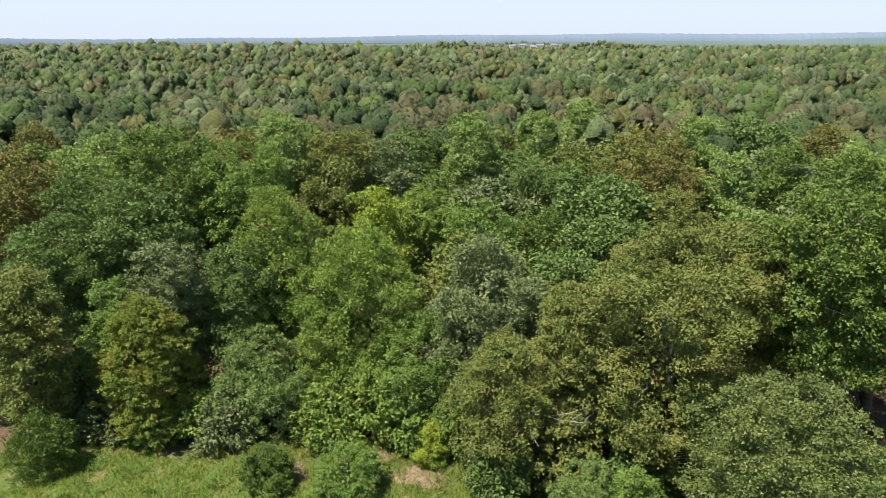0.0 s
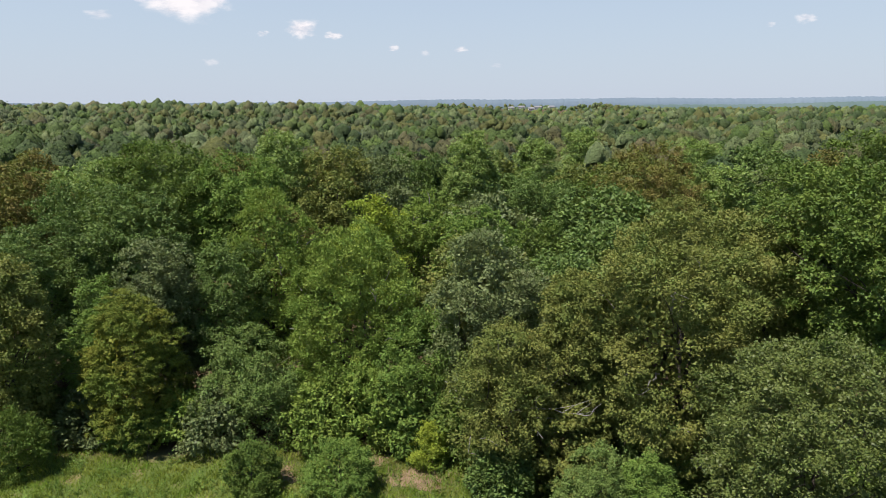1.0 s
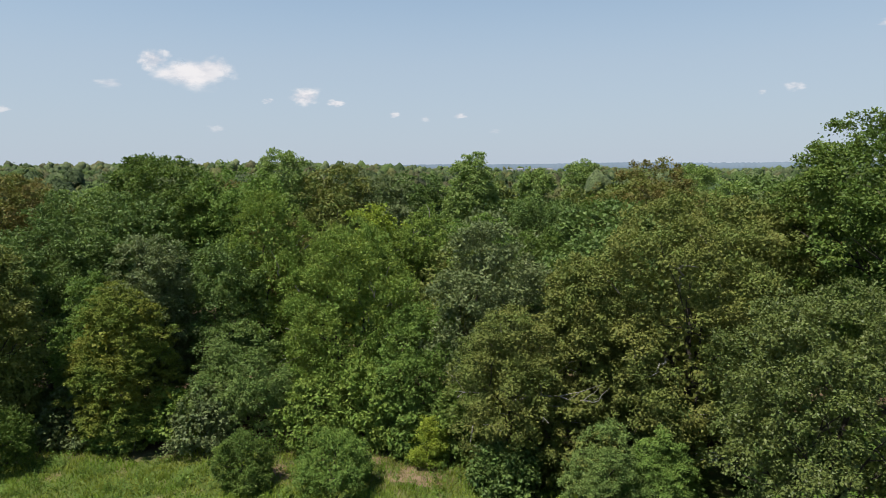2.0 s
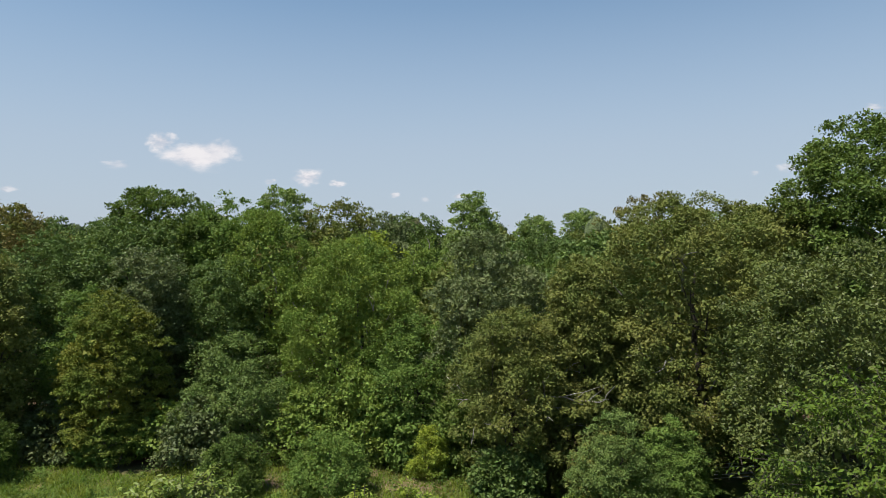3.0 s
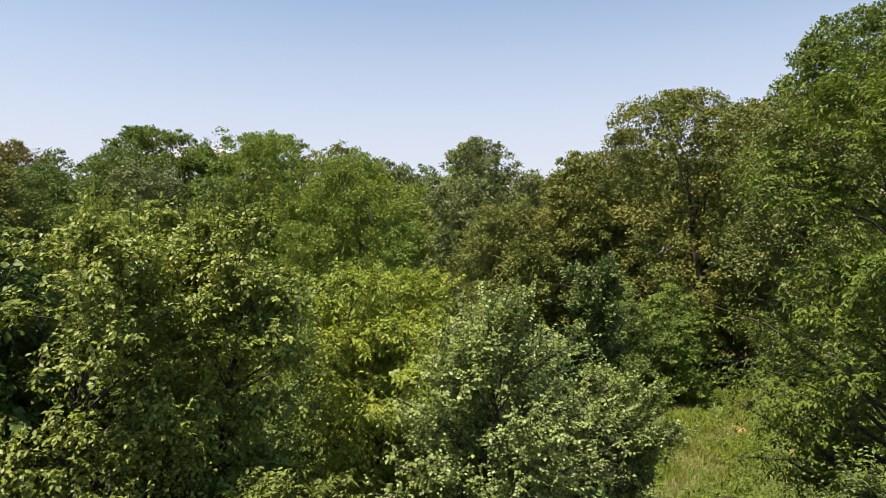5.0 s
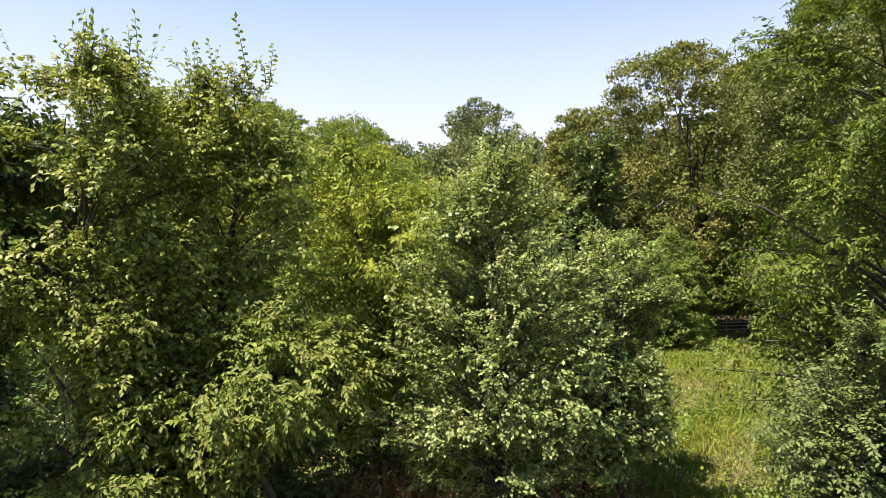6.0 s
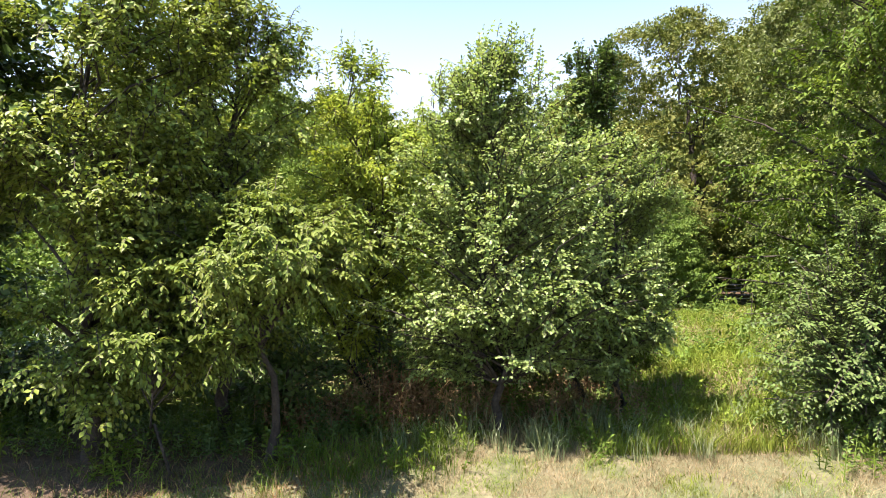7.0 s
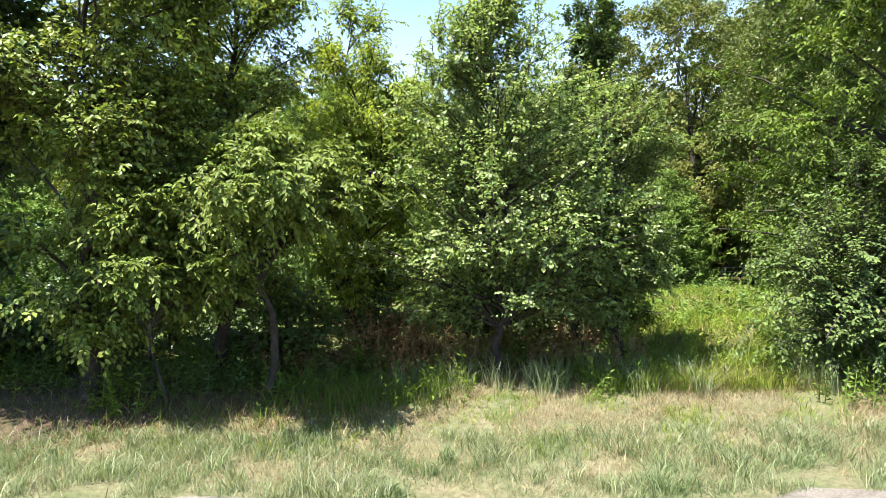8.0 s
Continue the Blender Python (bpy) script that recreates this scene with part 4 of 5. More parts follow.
    words = {"olive": "olive-green", "dark": "dark green", "poplar": "pale green", "greygreen": "grey-green", "maple": "mid-green", "brown": "brownish", "feather": "fresh green"}
    for kind in kinds:
        v, f = joined(pieces[kind])
        TRIS[0] += len(f)
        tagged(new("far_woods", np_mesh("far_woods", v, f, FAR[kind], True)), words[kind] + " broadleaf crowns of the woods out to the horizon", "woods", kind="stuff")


far_woods()


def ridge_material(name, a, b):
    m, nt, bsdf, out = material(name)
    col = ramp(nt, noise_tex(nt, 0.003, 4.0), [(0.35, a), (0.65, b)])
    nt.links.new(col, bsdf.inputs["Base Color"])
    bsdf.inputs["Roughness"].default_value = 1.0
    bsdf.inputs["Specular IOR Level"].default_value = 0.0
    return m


def ridge(dist, base, high, seed, mat, label):
    """A far wooded ridge across the whole view, its distance haze carried by the colour of mat."""
    rng = np.random.default_rng(seed)
    a = np.linspace(-52, 52, 900)
    h = high + 5 * np.sin(a * 0.11 + seed) + 3 * np.sin(a * 0.37 + seed * 2) + rng.uniform(-1.5, 1.5, 900) * dist / 2600
    h = h + (dist / 400) * np.clip(a / 30, -0.5, 1)
    x, y = dist * np.sin(np.radians(a)), dist * np.cos(np.radians(a))
    v = np.concatenate([np.stack([x, y, np.full(900, base)], axis=1), np.stack([x, y, h], axis=1), np.stack([x * 1.03, y * 1.03, h - 6], axis=1)])
    i = np.arange(899)
    f = np.concatenate([np.stack([i, i + 1, i + 901, i + 900], axis=1), np.stack([i + 900, i + 901, i + 1801, i + 1800], axis=1)])
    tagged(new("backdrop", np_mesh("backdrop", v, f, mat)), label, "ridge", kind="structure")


# blue of distance haze is put straight into the ridge colours
ridge(4700, -40, 41, 1, ridge_material("haze_blue_ridge", (0.125, 0.165, 0.205), (0.14, 0.18, 0.22)), "blue hazy ridge along the horizon")
ridge(2900, -40, 8, 4, ridge_material("haze_green_ridge", (0.08, 0.118, 0.115), (0.1, 0.138, 0.135)), "hazy blue-green wooded ridge")


# ---- clouds ----
def cloud_material():
    m, nt, bsdf, out = material("cumulus")
    tc = nt.nodes.new("ShaderNodeTexCoord")
    info = nt.nodes.new("ShaderNodeObjectInfo")
    mp = nt.nodes.new("ShaderNodeMapping")
    nt.links.new(tc.outputs["Object"], mp.inputs["Vector"])
    cb = nt.nodes.new("ShaderNodeCombineXYZ")
    mul = nt.nodes.new("ShaderNodeMath")
    mul.operation, mul.inputs[1].default_value = "MULTIPLY", 40.0
    nt.links.new(info.outputs["Random"], mul.inputs[0])
    nt.links.new(mul.outputs[0], cb.inputs[0])
    nt.links.new(cb.outputs[0], mp.inputs["Location"])
    n = nt.nodes.new("ShaderNodeTexNoise")
    n.inputs["Scale"].default_value, n.inputs["Detail"].default_value, n.inputs["Roughness"].default_value = 1.7, 8.0, 0.55
    nt.links.new(mp.outputs[0], n.inputs["Vector"])
    dist = nt.nodes.new("ShaderNodeVectorMath")
    dist.operation = "LENGTH"
    nt.links.new(tc.outputs["Object"], dist.inputs[0])
    edge = nt.nodes.new("ShaderNodeMapRange")
    edge.inputs["From Min"].default_value, edge.inputs["From Max"].default_value = 0.1, 1.0
    edge.inputs["To Min"].default_value, edge.inputs["To Max"].default_value = 0.75, -0.75
    nt.links.new(dist.outputs["Value"], edge.inputs["Value"])
    billow = nt.nodes.new("ShaderNodeMapRange")
    billow.clamp = False
    billow.inputs["From Min"].default_value, billow.inputs["From Max"].default_value = 0.2, 0.8
    nt.links.new(n.outputs["Fac"], billow.inputs["Value"])
    add = nt.nodes.new("ShaderNodeMath")
    nt.links.new(billow.outputs["Result"], add.inputs[0])
    nt.links.new(edge.outputs["Result"], add.inputs[1])
    cover = nt.nodes.new("ShaderNodeMapRange")
    cover.interpolation_type = "SMOOTHSTEP"
    cover.inputs["From Min"].default_value, cover.inputs["From Max"].default_value = 0.38, 0.98
    nt.links.new(add.outputs[0], cover.inputs["Value"])
    thick = nt.nodes.new("ShaderNodeMath")
    thick.operation = "MULTIPLY"
    nt.links.new(cover.outputs["Result"], thick.inputs[0])
    nt.links.new(info.outputs["Alpha"], thick.inputs[1])
    # the cloud glows: sunlit white and shaded grey are set as emission colours
    glow = nt.nodes.new("ShaderNodeEmission")
    nt.links.new(ramp(nt, n.outputs["Fac"], [(0.35, (0.44, 0.45, 0.49)), (0.6, (0.6, 0.595, 0.6))]), glow.inputs["Color"])
    clear = nt.nodes.new("ShaderNodeBsdfTransparent")
    ms = nt.nodes.new("ShaderNodeMixShader")
    nt.links.new(thick.outputs[0], ms.inputs["Fac"])
    nt.links.new(clear.outputs[0], ms.inputs[1])
    nt.links.new(glow.outputs[0], ms.inputs[2])
    nt.links.new(ms.outputs[0], out.inputs["Surface"])
    return m


CLOUD = cloud_material()


def cloud(x, z, w, h, dense):
    """A distant cumulus: a bulging sheet with ragged see-through edges."""
    k = 16
    g = np.linspace(-1, 1, k)
    gx, gz = np.meshgrid(g, g)
    gy = -0.3 * np.sqrt(np.clip(1 - gx ** 2 * .5 - gz ** 2 * .5, 0, 1))
    v = np.stack([gx, gy, gz], axis=-1).reshape(-1, 3)
    i = np.arange(k * k).reshape(k, k)
    f = np.stack([i[:-1, :-1], i[:-1, 1:], i[1:, 1:], i[1:, :-1]], axis=-1).reshape(-1, 4)
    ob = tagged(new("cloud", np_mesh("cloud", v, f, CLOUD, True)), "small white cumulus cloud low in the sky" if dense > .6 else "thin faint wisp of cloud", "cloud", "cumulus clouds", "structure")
    ob.location, ob.scale, ob.color = (x, 4200, z), (w, h, h), (1, 1, 1, dense)
    ob.visible_shadow = False


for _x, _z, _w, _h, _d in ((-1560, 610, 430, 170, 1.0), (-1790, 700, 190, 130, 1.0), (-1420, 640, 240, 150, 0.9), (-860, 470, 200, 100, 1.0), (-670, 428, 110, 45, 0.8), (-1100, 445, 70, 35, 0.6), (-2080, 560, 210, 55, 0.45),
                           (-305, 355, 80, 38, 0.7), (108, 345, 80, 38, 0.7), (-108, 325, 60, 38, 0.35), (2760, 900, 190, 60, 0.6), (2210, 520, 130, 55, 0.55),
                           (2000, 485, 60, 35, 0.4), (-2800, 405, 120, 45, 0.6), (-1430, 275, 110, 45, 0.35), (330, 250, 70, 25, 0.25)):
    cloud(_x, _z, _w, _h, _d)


# ---- grass, weeds and small things ----
GRASS = leaf_material("green_grass", (0.14, 0.19, 0.078), (0.21, 0.24, 0.118), 0.5, 0.3, 0.8, 0.35, 0.4)
STRAW = leaf_material("dry_grass", (0.285, 0.235, 0.13), (0.215, 0.178, 0.1), 0.7, 0.25, 0.8, 0.3, 0.1)
MEADOW = leaf_material("yellow_green_grass", (0.125, 0.195, 0.024), (0.17, 0.2, 0.034), 0.65, 0.3, 0.5, 0.3, 0.1)
SOFT = leaf_material("soft_green_weeds", (0.125, 0.215, 0.026), (0.175, 0.235, 0.036), 0.6, 0.3, 0.6, 0.3, 0.12)
RUST = leaf_material("withered_brush", (0.17, 0.1, 0.05), (0.22, 0.16, 0.08), 0.8, 0.2, 1.5, 0.35, 0.1)


def blades(rng, xy, h, w, lean=0.45):
    n = len(xy)
    base = np.stack([xy[:, 0], xy[:, 1], ground(xy[:, 0], xy[:, 1]) - 0.02], axis=1)
    a = rng.random(n) * 2 * np.pi
    bend = np.stack([np.cos(a), np.sin(a), np.zeros(n)], axis=1) * (h * lean * rng.uniform(.3, 1.5, n))[:, None]
    b = rng.random(n) * 2 * np.pi
    s = np.stack([np.cos(b), np.sin(b), np.zeros(n)], axis=1) * (w * .5)[:, None]
    up = np.array([0, 0, 1.0]) * h[:, None]
    rows = [base - s, base + s, base + up * .55 + bend * .3 - s * .8, base + up * .55 + bend * .3 + s * .8, base + up * rng.uniform(.75, 1.0, n)[:, None] + bend]
    v = np.stack(rows, axis=1).reshape(-1, 3)
    f = (np.array([[0, 1, 3], [0, 3, 2], [2, 3, 4]])[None] + (np.arange(n) * 5)[:, None, None]).reshape(-1, 3)
    return v, f


def short_blades(rng, xy, h, w):
    """A low carpet of grass, one face to a blade."""
    n = len(xy)
    base = np.stack([xy[:, 0], xy[:, 1], ground(xy[:, 0], xy[:, 1]) - 0.01], axis=1)
    s = unit(np.concatenate([rng.normal(0, 1, (n, 2)), np.zeros((n, 1))], axis=1)) * (w * .5)[:, None]
    tip = base + np.concatenate([rng.normal(0, .55, (n, 2)), rng.uniform(.5, 1, (n, 1))], axis=1) * h[:, None]
    return np.stack([base - s, base + s, tip], axis=1).reshape(-1, 3), np.arange(3 * n).reshape(-1, 3)


def scatter(rng, n, x0, x1, y0, y1, tuft=0.0, per=1):
    c = np.stack([rng.uniform(x0, x1, n), rng.uniform(y0, y1, n)], axis=1)
    if per > 1:
        c = np.repeat(c, per, axis=0) + rng.normal(0, tuft, (n * per, 2))
    return c


def open_verge(c):
    """Off the bare litter beneath the trees beside the path."""
    return c[~((c[:, 0] < -0.7 + 0.4 * np.sin(c[:, 1] * 3)) & (c[:, 1] > 8.15 + 0.25 * np.sin(c[:, 0] * 2.3)))]


def path_x(y):
    """The middle of the grassy path that runs back between the trees."""
    return 4.05 + (y - 10) * 0.395


def stuff(name, pieces, mat, label, category):
    v, f = joined(pieces)
    TRIS[0] += len(f)
    return tagged(new(name, np_mesh(name, v, f, mat)), label, category, kind="stuff")


_r = np.random.default_rng(31)
_patch = lambda c, k, s: lumps(np.stack([c[:, 0], c[:, 1], np.zeros(len(c))], axis=1), k, s)
# verge along the road: a strip of blue-green tufts at the gravel, then straw with yellow-green patches
_c = open_verge(scatter(_r, 640, -9, 9, 6.25, 7.9, 0.06, 30))
_c = _c[_patch(_c, 3.0, 0.5) > -0.45]
_green = blades(_r, _c, _r.uniform(.08, .3, len(_c)), _r.uniform(.005, .012, len(_c)), 0.8)
_c = open_verge(scatter(_r, 240, -9, 10, 9.2, 11.4, 0.08, 22))
_tall = blades(_r, _c, _r.uniform(.2, .6, len(_c)), _r.uniform(.008, .016, len(_c)), 0.5)
_c = open_verge(scatter(_r, 2600, -8, 8, 6.25, 8.1, 0.12, 24))
_c = _c[_patch(_c, 3.0, 0.5) > -0.4]
_carpet = short_blades(_r, _c, _r.uniform(.05, .15, len(_c)), _r.uniform(.005, .011, len(_c)))
_c = scatter(_r, 46, -2.3, 0.2, 8.6, 10.2, 0.1, 20)
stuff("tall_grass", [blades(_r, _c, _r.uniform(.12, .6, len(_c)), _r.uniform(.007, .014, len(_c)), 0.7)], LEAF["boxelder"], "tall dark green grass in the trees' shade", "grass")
stuff("verge_grass", [_green, _tall, _carpet], GRASS, "blue-green tufts of rough grass along the gravel", "grass")
_c = open_verge(scatter(_r, 420, -9, 10, 7.4, 10.4, 0.07, 20))
_c = _c[_patch(_c, 3.7, 0.6) > 0.1]
_d = open_verge(scatter(_r, 1500, -8, 9, 7.4, 10.8, 0.12, 20))
_d = _d[_patch(_d, 3.7, 0.6) > 0.0]
stuff("verge_grass", [blades(_r, _c, _r.uniform(.07, .22, len(_c)), _r.uniform(.005, .012, len(_c)), 0.7), short_blades(_r, _d, _r.uniform(.05, .14, len(_d)), _r.uniform(.006, .012, len(_d)))], MEADOW, "yellow-green patches of grass among the straw", "grass")
_c = open_verge(scatter(_r, 800, -9, 10, 6.6, 10.8, 0.1, 22))
_c = _c[_patch(_c, 3.7, 0.6) < 0.45]
_d = open_verge(scatter(_r, 3200, -8, 9, 6.6, 10.8, 0.14, 24))
_d = _d[_patch(_d, 3.7, 0.6) < 0.15]
stuff("dry_grass", [blades(_r, _c, _r.uniform(.05, .26, len(_c)), _r.uniform(.003, .008, len(_c)), 1.1), short_blades(_r, _d, _r.uniform(.05, .14, len(_d)), _r.uniform(.005, .011, len(_d)))], STRAW, "bleached dry grass between the green tufts", "grass")
# thin growth on the litter in the trees' shade
_c = scatter(_r, 330, -9.5, -0.6, 7.9, 10.2, 0.09, 9)
_d = scatter(_r, 260, -9.5, -0.6, 7.8, 9.2, 0.14, 12)
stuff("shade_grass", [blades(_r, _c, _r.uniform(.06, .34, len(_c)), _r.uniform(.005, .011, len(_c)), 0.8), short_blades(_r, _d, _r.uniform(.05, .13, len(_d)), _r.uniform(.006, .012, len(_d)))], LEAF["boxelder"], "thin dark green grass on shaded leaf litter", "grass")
_c = scatter(_r, 240, -9.5, -0.6, 7.9, 10.0, 0.1, 8)
_d = scatter(_r, 900, -9.5, -0.6, 7.7, 10.6, 0.2, 9)
stuff("dry_grass", [blades(_r, _c, _r.uniform(.06, .4, len(_c)), _r.uniform(.003, .007, len(_c)), 1.0), short_blades(_r, _d, _r.uniform(.03, .08, len(_d)), _r.uniform(.02, .045, len(_d)))], RUST, "dead stalks and curled fallen leaves under the trees", "litter")
# path and field
_y = 9.5 + 24 * _r.random(26000) ** 1.4
_c = np.stack([path_x(_y) + _r.normal(0, 0.75, len(_y)) * (1 + (_y - 9) * .035), _y], axis=1)
_keep = _patch(_c, 5.0, 1.4) > -0.3
_path = blades(_r, _c[_keep], _r.uniform(.14, .42, _keep.sum()), _r.uniform(.008, .02, _keep.sum()) * (1 + (_c[_keep, 1] - 9) * .04), 0.5)
_c = scatter(_r, 2400, -30, 12, 24, 40, 0.3, 11)
_c = _c[_patch(_c, 7.0, 3.0) > -0.6]
_field = blades(_r, _c, _r.uniform(.15, .42, len(_c)), _r.uniform(.03, .06, len(_c)), 0.7)
_c = scatter(_r, 5200, -30, 12, 24, 40, 0.3, 13)
_c = _c[_patch(_c, 7.0, 3.0) > -0.55]
_turf = short_blades(_r, _c, _r.uniform(.12, .34, len(_c)), _r.uniform(.03, .07, len(_c)))
_y = 9.5 + 24 * _r.random(9000) ** 1.3
_c = np.stack([path_x(_y) + _r.normal(0, 0.8, len(_y)) * (1 + (_y - 9) * .035), _y], axis=1)
_c = _c[_patch(_c, 5.0, 1.4) < 0.0]
stuff("dry_grass", [blades(_r, _c, _r.uniform(.12, .4, len(_c)), _r.uniform(.006, .016, len(_c)) * (1 + (_c[:, 1] - 9) * .05), 0.8)], STRAW, "dry tan grass in patches along the path", "grass")
stuff("meadow_grass", [_path, _field, _turf], MEADOW, "tall yellow-green grass of the path and the field", "grass")


def weeds(name, spots, tall, mat, label, seed, leaf=0.07, per=9):
    """Leafy upright weeds, past counting."""
    rng = np.random.default_rng(seed)
    n = len(spots)
    p = np.stack([spots[:, 0], spots[:, 1], ground(spots[:, 0], spots[:, 1])], axis=1)
    away = unit(rng.normal(0, 0.35, (n, 3)) + np.array([0, 0, 0.9]))
    (v, f), (tv, tf) = spray_crown(rng, p, away, per, tall, leaf, 0.38, 0.05, 0.6, 0.9, 0.35, False)
    tri = np.concatenate([tf[:, [0, 1, 2]], tf[:, [0, 2, 3]]])
    stuff(name, [(v, f), (tv, tri)], mat, label, "weeds")


_c = scatter(_r, 90, -8, 9, 8.6, 12.5, 0.22, 12)
_c = _c[np.abs(_c[:, 0] - path_x(_c[:, 1])) > 0.9]
weeds("weeds", _c, 0.55, LEAF["boxelder"], "leafy green weeds in the shade of the trees", 41, 0.09, 11)
# dark filler growth that deepens the shade under the trees
_c = scatter(_r, 70, -10, -0.8, 9.3, 11.6, 0.2, 9)
weeds("weeds", _c, 0.42, LEAF["ivy"], "dark leafy undergrowth added to fill deep shade", 46, 0.08, 11)
_c = scatter(_r, 110, -3, 4, 10.6, 13, 0.2, 9)
weeds("withered_weeds", _c, 0.6, RUST, "withered rusty brush under the pears", 42, 0.07, 9)
_c = np.stack([_r.normal(-0.75, .45, 260), _r.normal(11.3, .35, 260)], axis=1)
weeds("withered_weeds", _c, 1.0, RUST, "heap of rust-brown dead brush", 43, 0.08, 11)
_c = scatter(_r, 260, -30, 12, 15, 38, 0.3, 9)
weeds("field_weeds", _c, 0.8, LEAF["bright"], "green weeds standing in the field", 44, 0.16, 9)


_y = 10.5 + 22 * _r.random(1700) ** 1.4
_c = np.stack([path_x(_y) + _r.normal(0, 0.95, 1700) * (1 + (_y - 10) * .05), _y], axis=1)
weeds("path_weeds", _c, 0.3, SOFT, "soft leafy weeds along the grassy path", 45, 0.09, 11)

# ---- bare clay on the path ----
CLAY = rough_material("orange_clay", [(0.3, (0.34, 0.19, 0.08)), (0.7, (0.46, 0.29, 0.14))], 2.5, 0.95, 0.6)


def clay_patch(x, y, w, d, seed, mat=CLAY, label="bare orange clay showing through the grass"):
    """A low scuffed hump of bare clay."""
    rng = np.random.default_rng(seed)
    rings = []
    for k, s in enumerate((0.0, 0.35, 0.7, 1.0)):
        a = np.linspace(0, 2 * np.pi, 18, endpoint=False)
        rr = s * (1 + 0.18 * np.sin(a * 3 + seed) + rng.uniform(-.1, .1, 18))
        px, py = x + w * rr * np.cos(a), y + d * rr * np.sin(a)
        rings.append(np.stack([px, py, ground(px, py) + (0.09, 0.07, 0.035, -0.03)[k]], axis=1))
    v = np.concatenate(rings)
    i = np.arange(len(v)).reshape(4, 18)
    f = np.stack([i[:-1], np.roll(i[:-1], -1, axis=1), np.roll(i[1:], -1, axis=1), i[1:]], axis=-1).reshape(-1, 4)
    tagged(new("clay_patch", np_mesh("clay_patch", v, f, mat, True)), label, "soil", kind="structure")


clay_patch(12.15, 28.3, 0.5, 1.2, 1)
clay_patch(11.2, 24.6, 0.35, 0.8, 2)
DRY = rough_material("dry_pinkish_thatch", [(0.3, (0.17, 0.12, 0.07)), (0.7, (0.29, 0.2, 0.13))], 3.0, 0.95, 0.8)
# brown litter whose dark tone also stands in for the verge trees' shade
SHADE_LITTER = rough_material("shade_dark_litter", [(0.3, (0.055, 0.04, 0.026)), (0.7, (0.12, 0.085, 0.055))], 3.0, 0.95, 0.8)
clay_patch(-5.2, 9.7, 4.6, 1.95, 7, SHADE_LITTER, "brown leaf litter darkened to deepen shade under the verge trees")
clay_patch(-9.7, 36.2, 0.9, 1.3, 3, DRY, "dry brown patch of dead grass in the field")
clay_patch(-1.6, 36.0, 1.9, 1.5, 4, DRY, "dry brown patch of dead grass in the field")
clay_patch(-4.2, 38.0, 1.0, 0.8, 5, DRY, "dry brown patch of dead grass in the field")
_c = np.concatenate([np.stack([_r.normal(cx, w, n), _r.normal(cy, 1.0, n)], axis=1) for cx, cy, w, n in ((-9.7, 36.2, .7, 900), (-1.6, 36.0, 1.4, 2200), (-4.2, 38, .8, 600))])
stuff("dry_grass", [short_blades(_r, _c, _r.uniform(.12, .34, len(_c)), _r.uniform(.02, .05, len(_c)))], STRAW, "bleached dry grass on bare patches of the field", "grass")

# ---- gate at the end of the path ----
def metal_gate(x, y, turn):
    steel, nt, bsdf, out = material("galvanised_steel")
    bsdf.inputs["Metallic"].default_value, bsdf.inputs["Roughness"].default_value = 0.8, 0.45
    nt.links.new(ramp(nt, noise_tex(nt, 3.0, 5.0), [(0.3, (0.45, 0.46, 0.47)), (0.7, (0.62, 0.63, 0.64))]), bsdf.inputs["Base Color"])
    thing = tagged(new("metal_gate"), "grey galvanised tube gate across the grassy path", "gate")
    thing.matrix_basis = pose(x, y, float(ground(x, y)), 0, 0, turn)
    for k in range(5):
        z = 0.2 + k * 0.2
        part("bar", *tube([(-1.5, 0, z), (0, 0, z), (1.5, 0, z)], [.022] * 3, 8), steel, thing, smooth=True)
    for xx in (-1.5, 0, 1.5):
        part("upright", *tube([(xx, 0.01, 0.05), (xx, 0.01, 0.55), (xx, 0.01, 1.06)], [.024] * 3, 8), steel, thing, smooth=True)
    for xx in (-1.72, 1.72):
        part("gate_post", *tube([(xx, 0, -0.2), (xx, 0, 0.6), (xx, 0, 1.3), (xx, 0, 1.34)], [.07, .07, .065, .03], 10), BARK, thing, "weathered wooden gate post", smooth=True)


metal_gate(16.3, 37.3, 8)


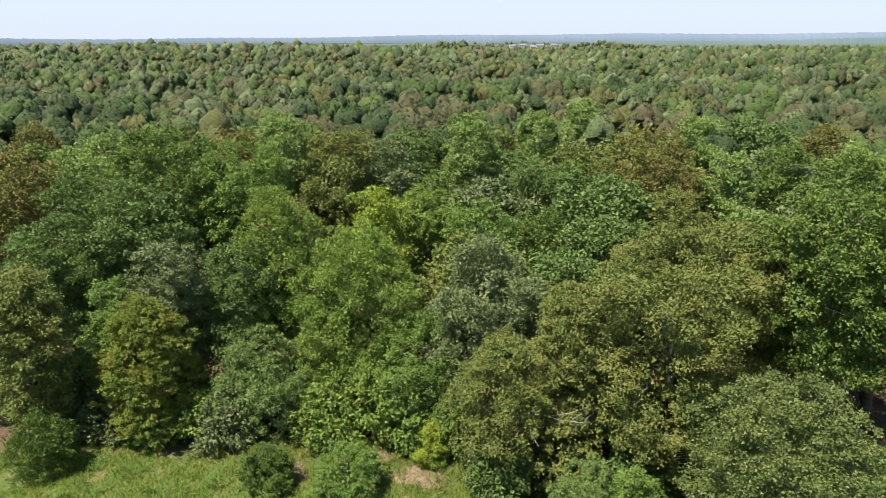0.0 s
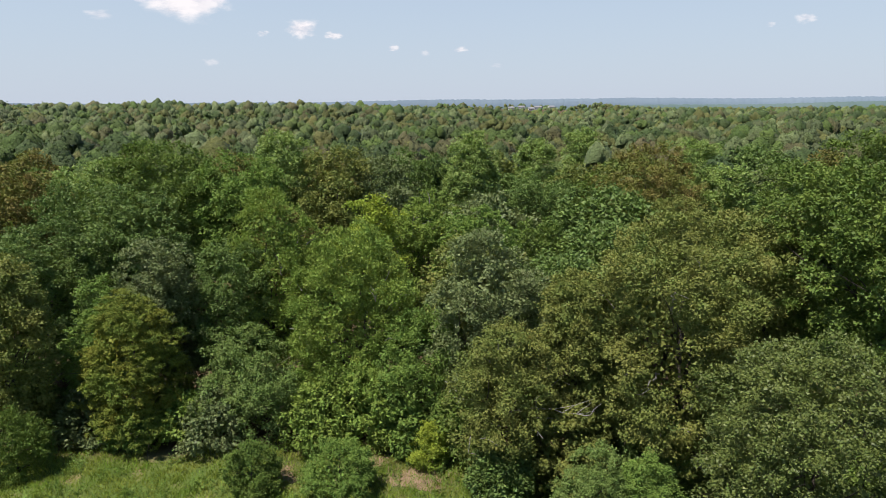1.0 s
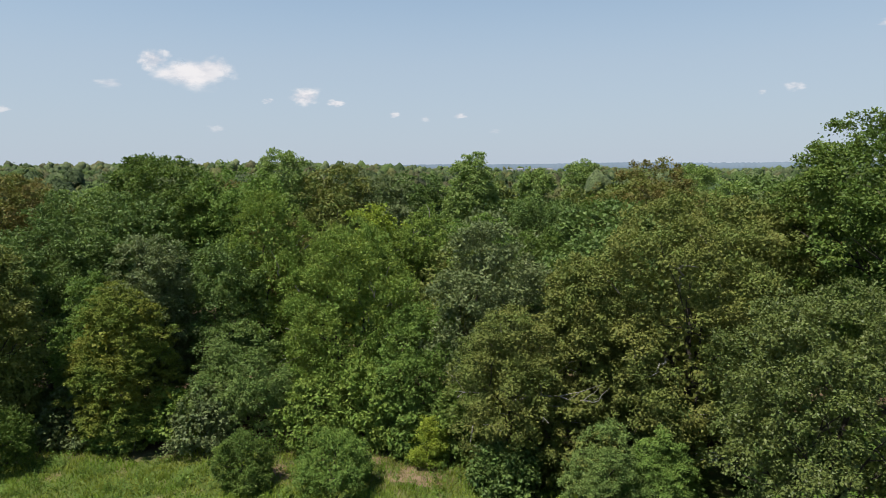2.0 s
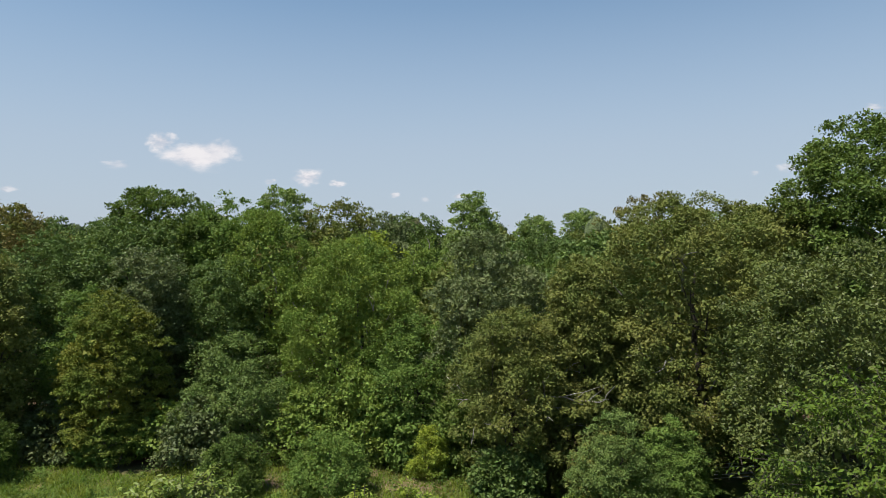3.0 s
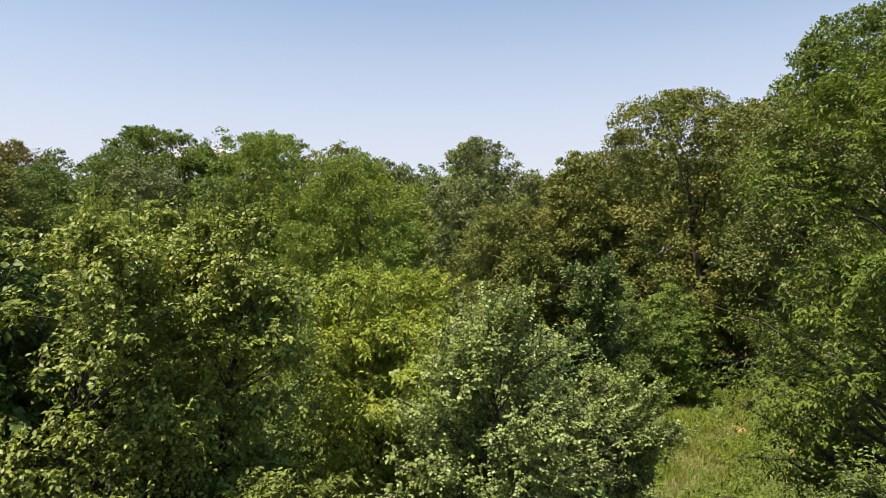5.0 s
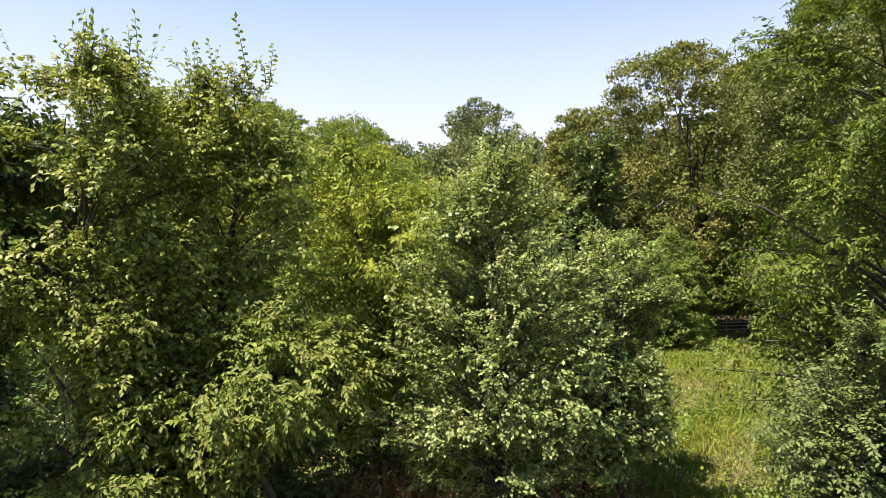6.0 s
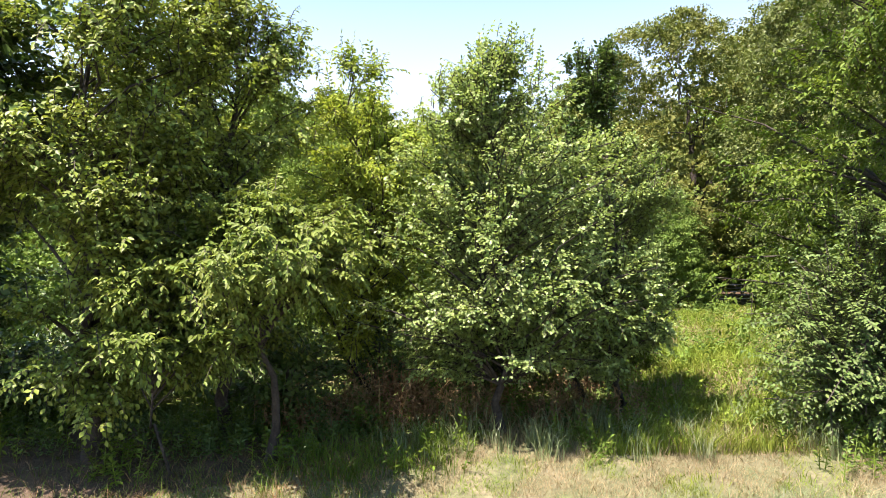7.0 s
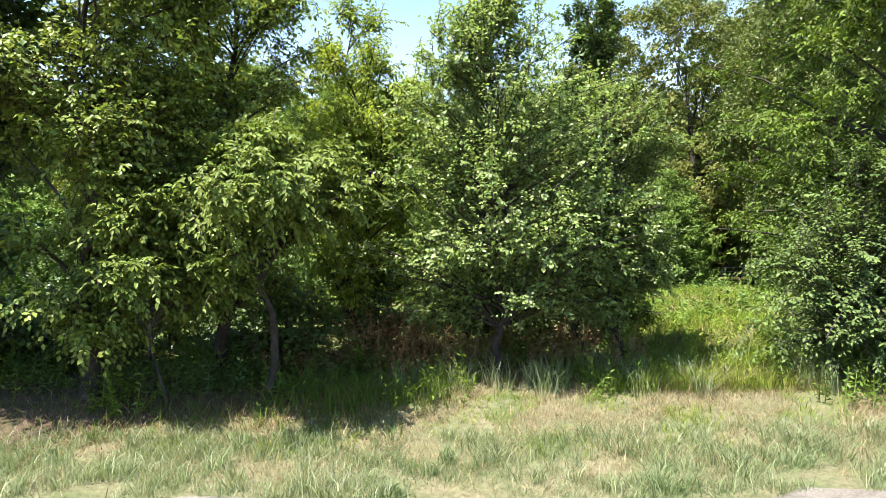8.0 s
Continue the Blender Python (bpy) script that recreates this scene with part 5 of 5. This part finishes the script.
# ---- houses in the far clearing ----
PAINT = rough_material("white_siding", [(0.3, (0.7, 0.7, 0.68)), (0.7, (0.8, 0.8, 0.79))], 0.6, 0.7, 0.1)
SHINGLE = rough_material("grey_shingles", [(0.3, (0.16, 0.16, 0.17)), (0.7, (0.26, 0.26, 0.27))], 0.8, 0.9, 0.2)
GLASS, _gn, _gb, _go = material("dark_window_glass")
_gb.inputs["Base Color"].default_value, _gb.inputs["Roughness"].default_value = (0.05, 0.06, 0.07, 1), 0.1


def box(x0, x1, y0, y1, z0, z1):
    v = np.array([(x, y, z) for z in (z0, z1) for x, y in ((x0, y0), (x1, y0), (x1, y1), (x0, y1))], float)
    return v, np.array([(0, 3, 2, 1), (4, 5, 6, 7), (0, 1, 5, 4), (1, 2, 6, 5), (2, 3, 7, 6), (3, 0, 4, 7)])


def far_house(x, y, turn, w, d, h):
    thing = tagged(new("house"), "white far-off house with a grey gabled roof", "house", "houses in the clearing")
    thing.matrix_basis = pose(x, y, float(ground(x, y)) + 0.2, 0, 0, turn)
    part("wall", *box(-w / 2, w / 2, -d / 2, d / 2, -1.0, h), PAINT, thing)
    e, rise = 0.5, d * 0.32
    v = np.array([(sx * (w / 2 + e), yy, zz) for sx in (-1, 1) for yy, zz in ((-d / 2 - e, h), (0, h + rise), (d / 2 + e, h), (d / 2 + e, h - .25), (-d / 2 - e, h - .25))])
    part("roof", v, np.array([(0, 5, 6, 1), (1, 6, 7, 2), (2, 7, 8, 3), (3, 8, 9, 4), (4, 9, 5, 0), (0, 1, 2, 2), (5, 7, 6, 6)])[:5], SHINGLE, thing)
    part("gable", *box(-w / 2 + .1, w / 2 - .1, -d / 5, d / 5, h - .2, h + rise * .55), PAINT, thing)
    for k in range(3):
        xx = -w / 2 + w * (k + .5) / 3
        win = part("window", *box(xx - .8, xx + .8, -d / 2 - .06, -d / 2 + .1, h * .37, h * .78), PAINT, thing)
        part("pane", *box(xx - .68, xx + .68, -d / 2 - .09, -d / 2 - .05, h * .41, h * .74), GLASS, win, "dark window glass")


for _x, _y, _t, _w in ((118, 1165, 10, 10), (137, 1172, -8, 11), (152, 1158, 4, 9), (166, 1170, 0, 13), (190, 1176, 12, 10), (-290, 1000, 5, 13), (-215, 1010, -6, 14)):
    far_house(_x, _y, _t, _w, 8, 3.8)
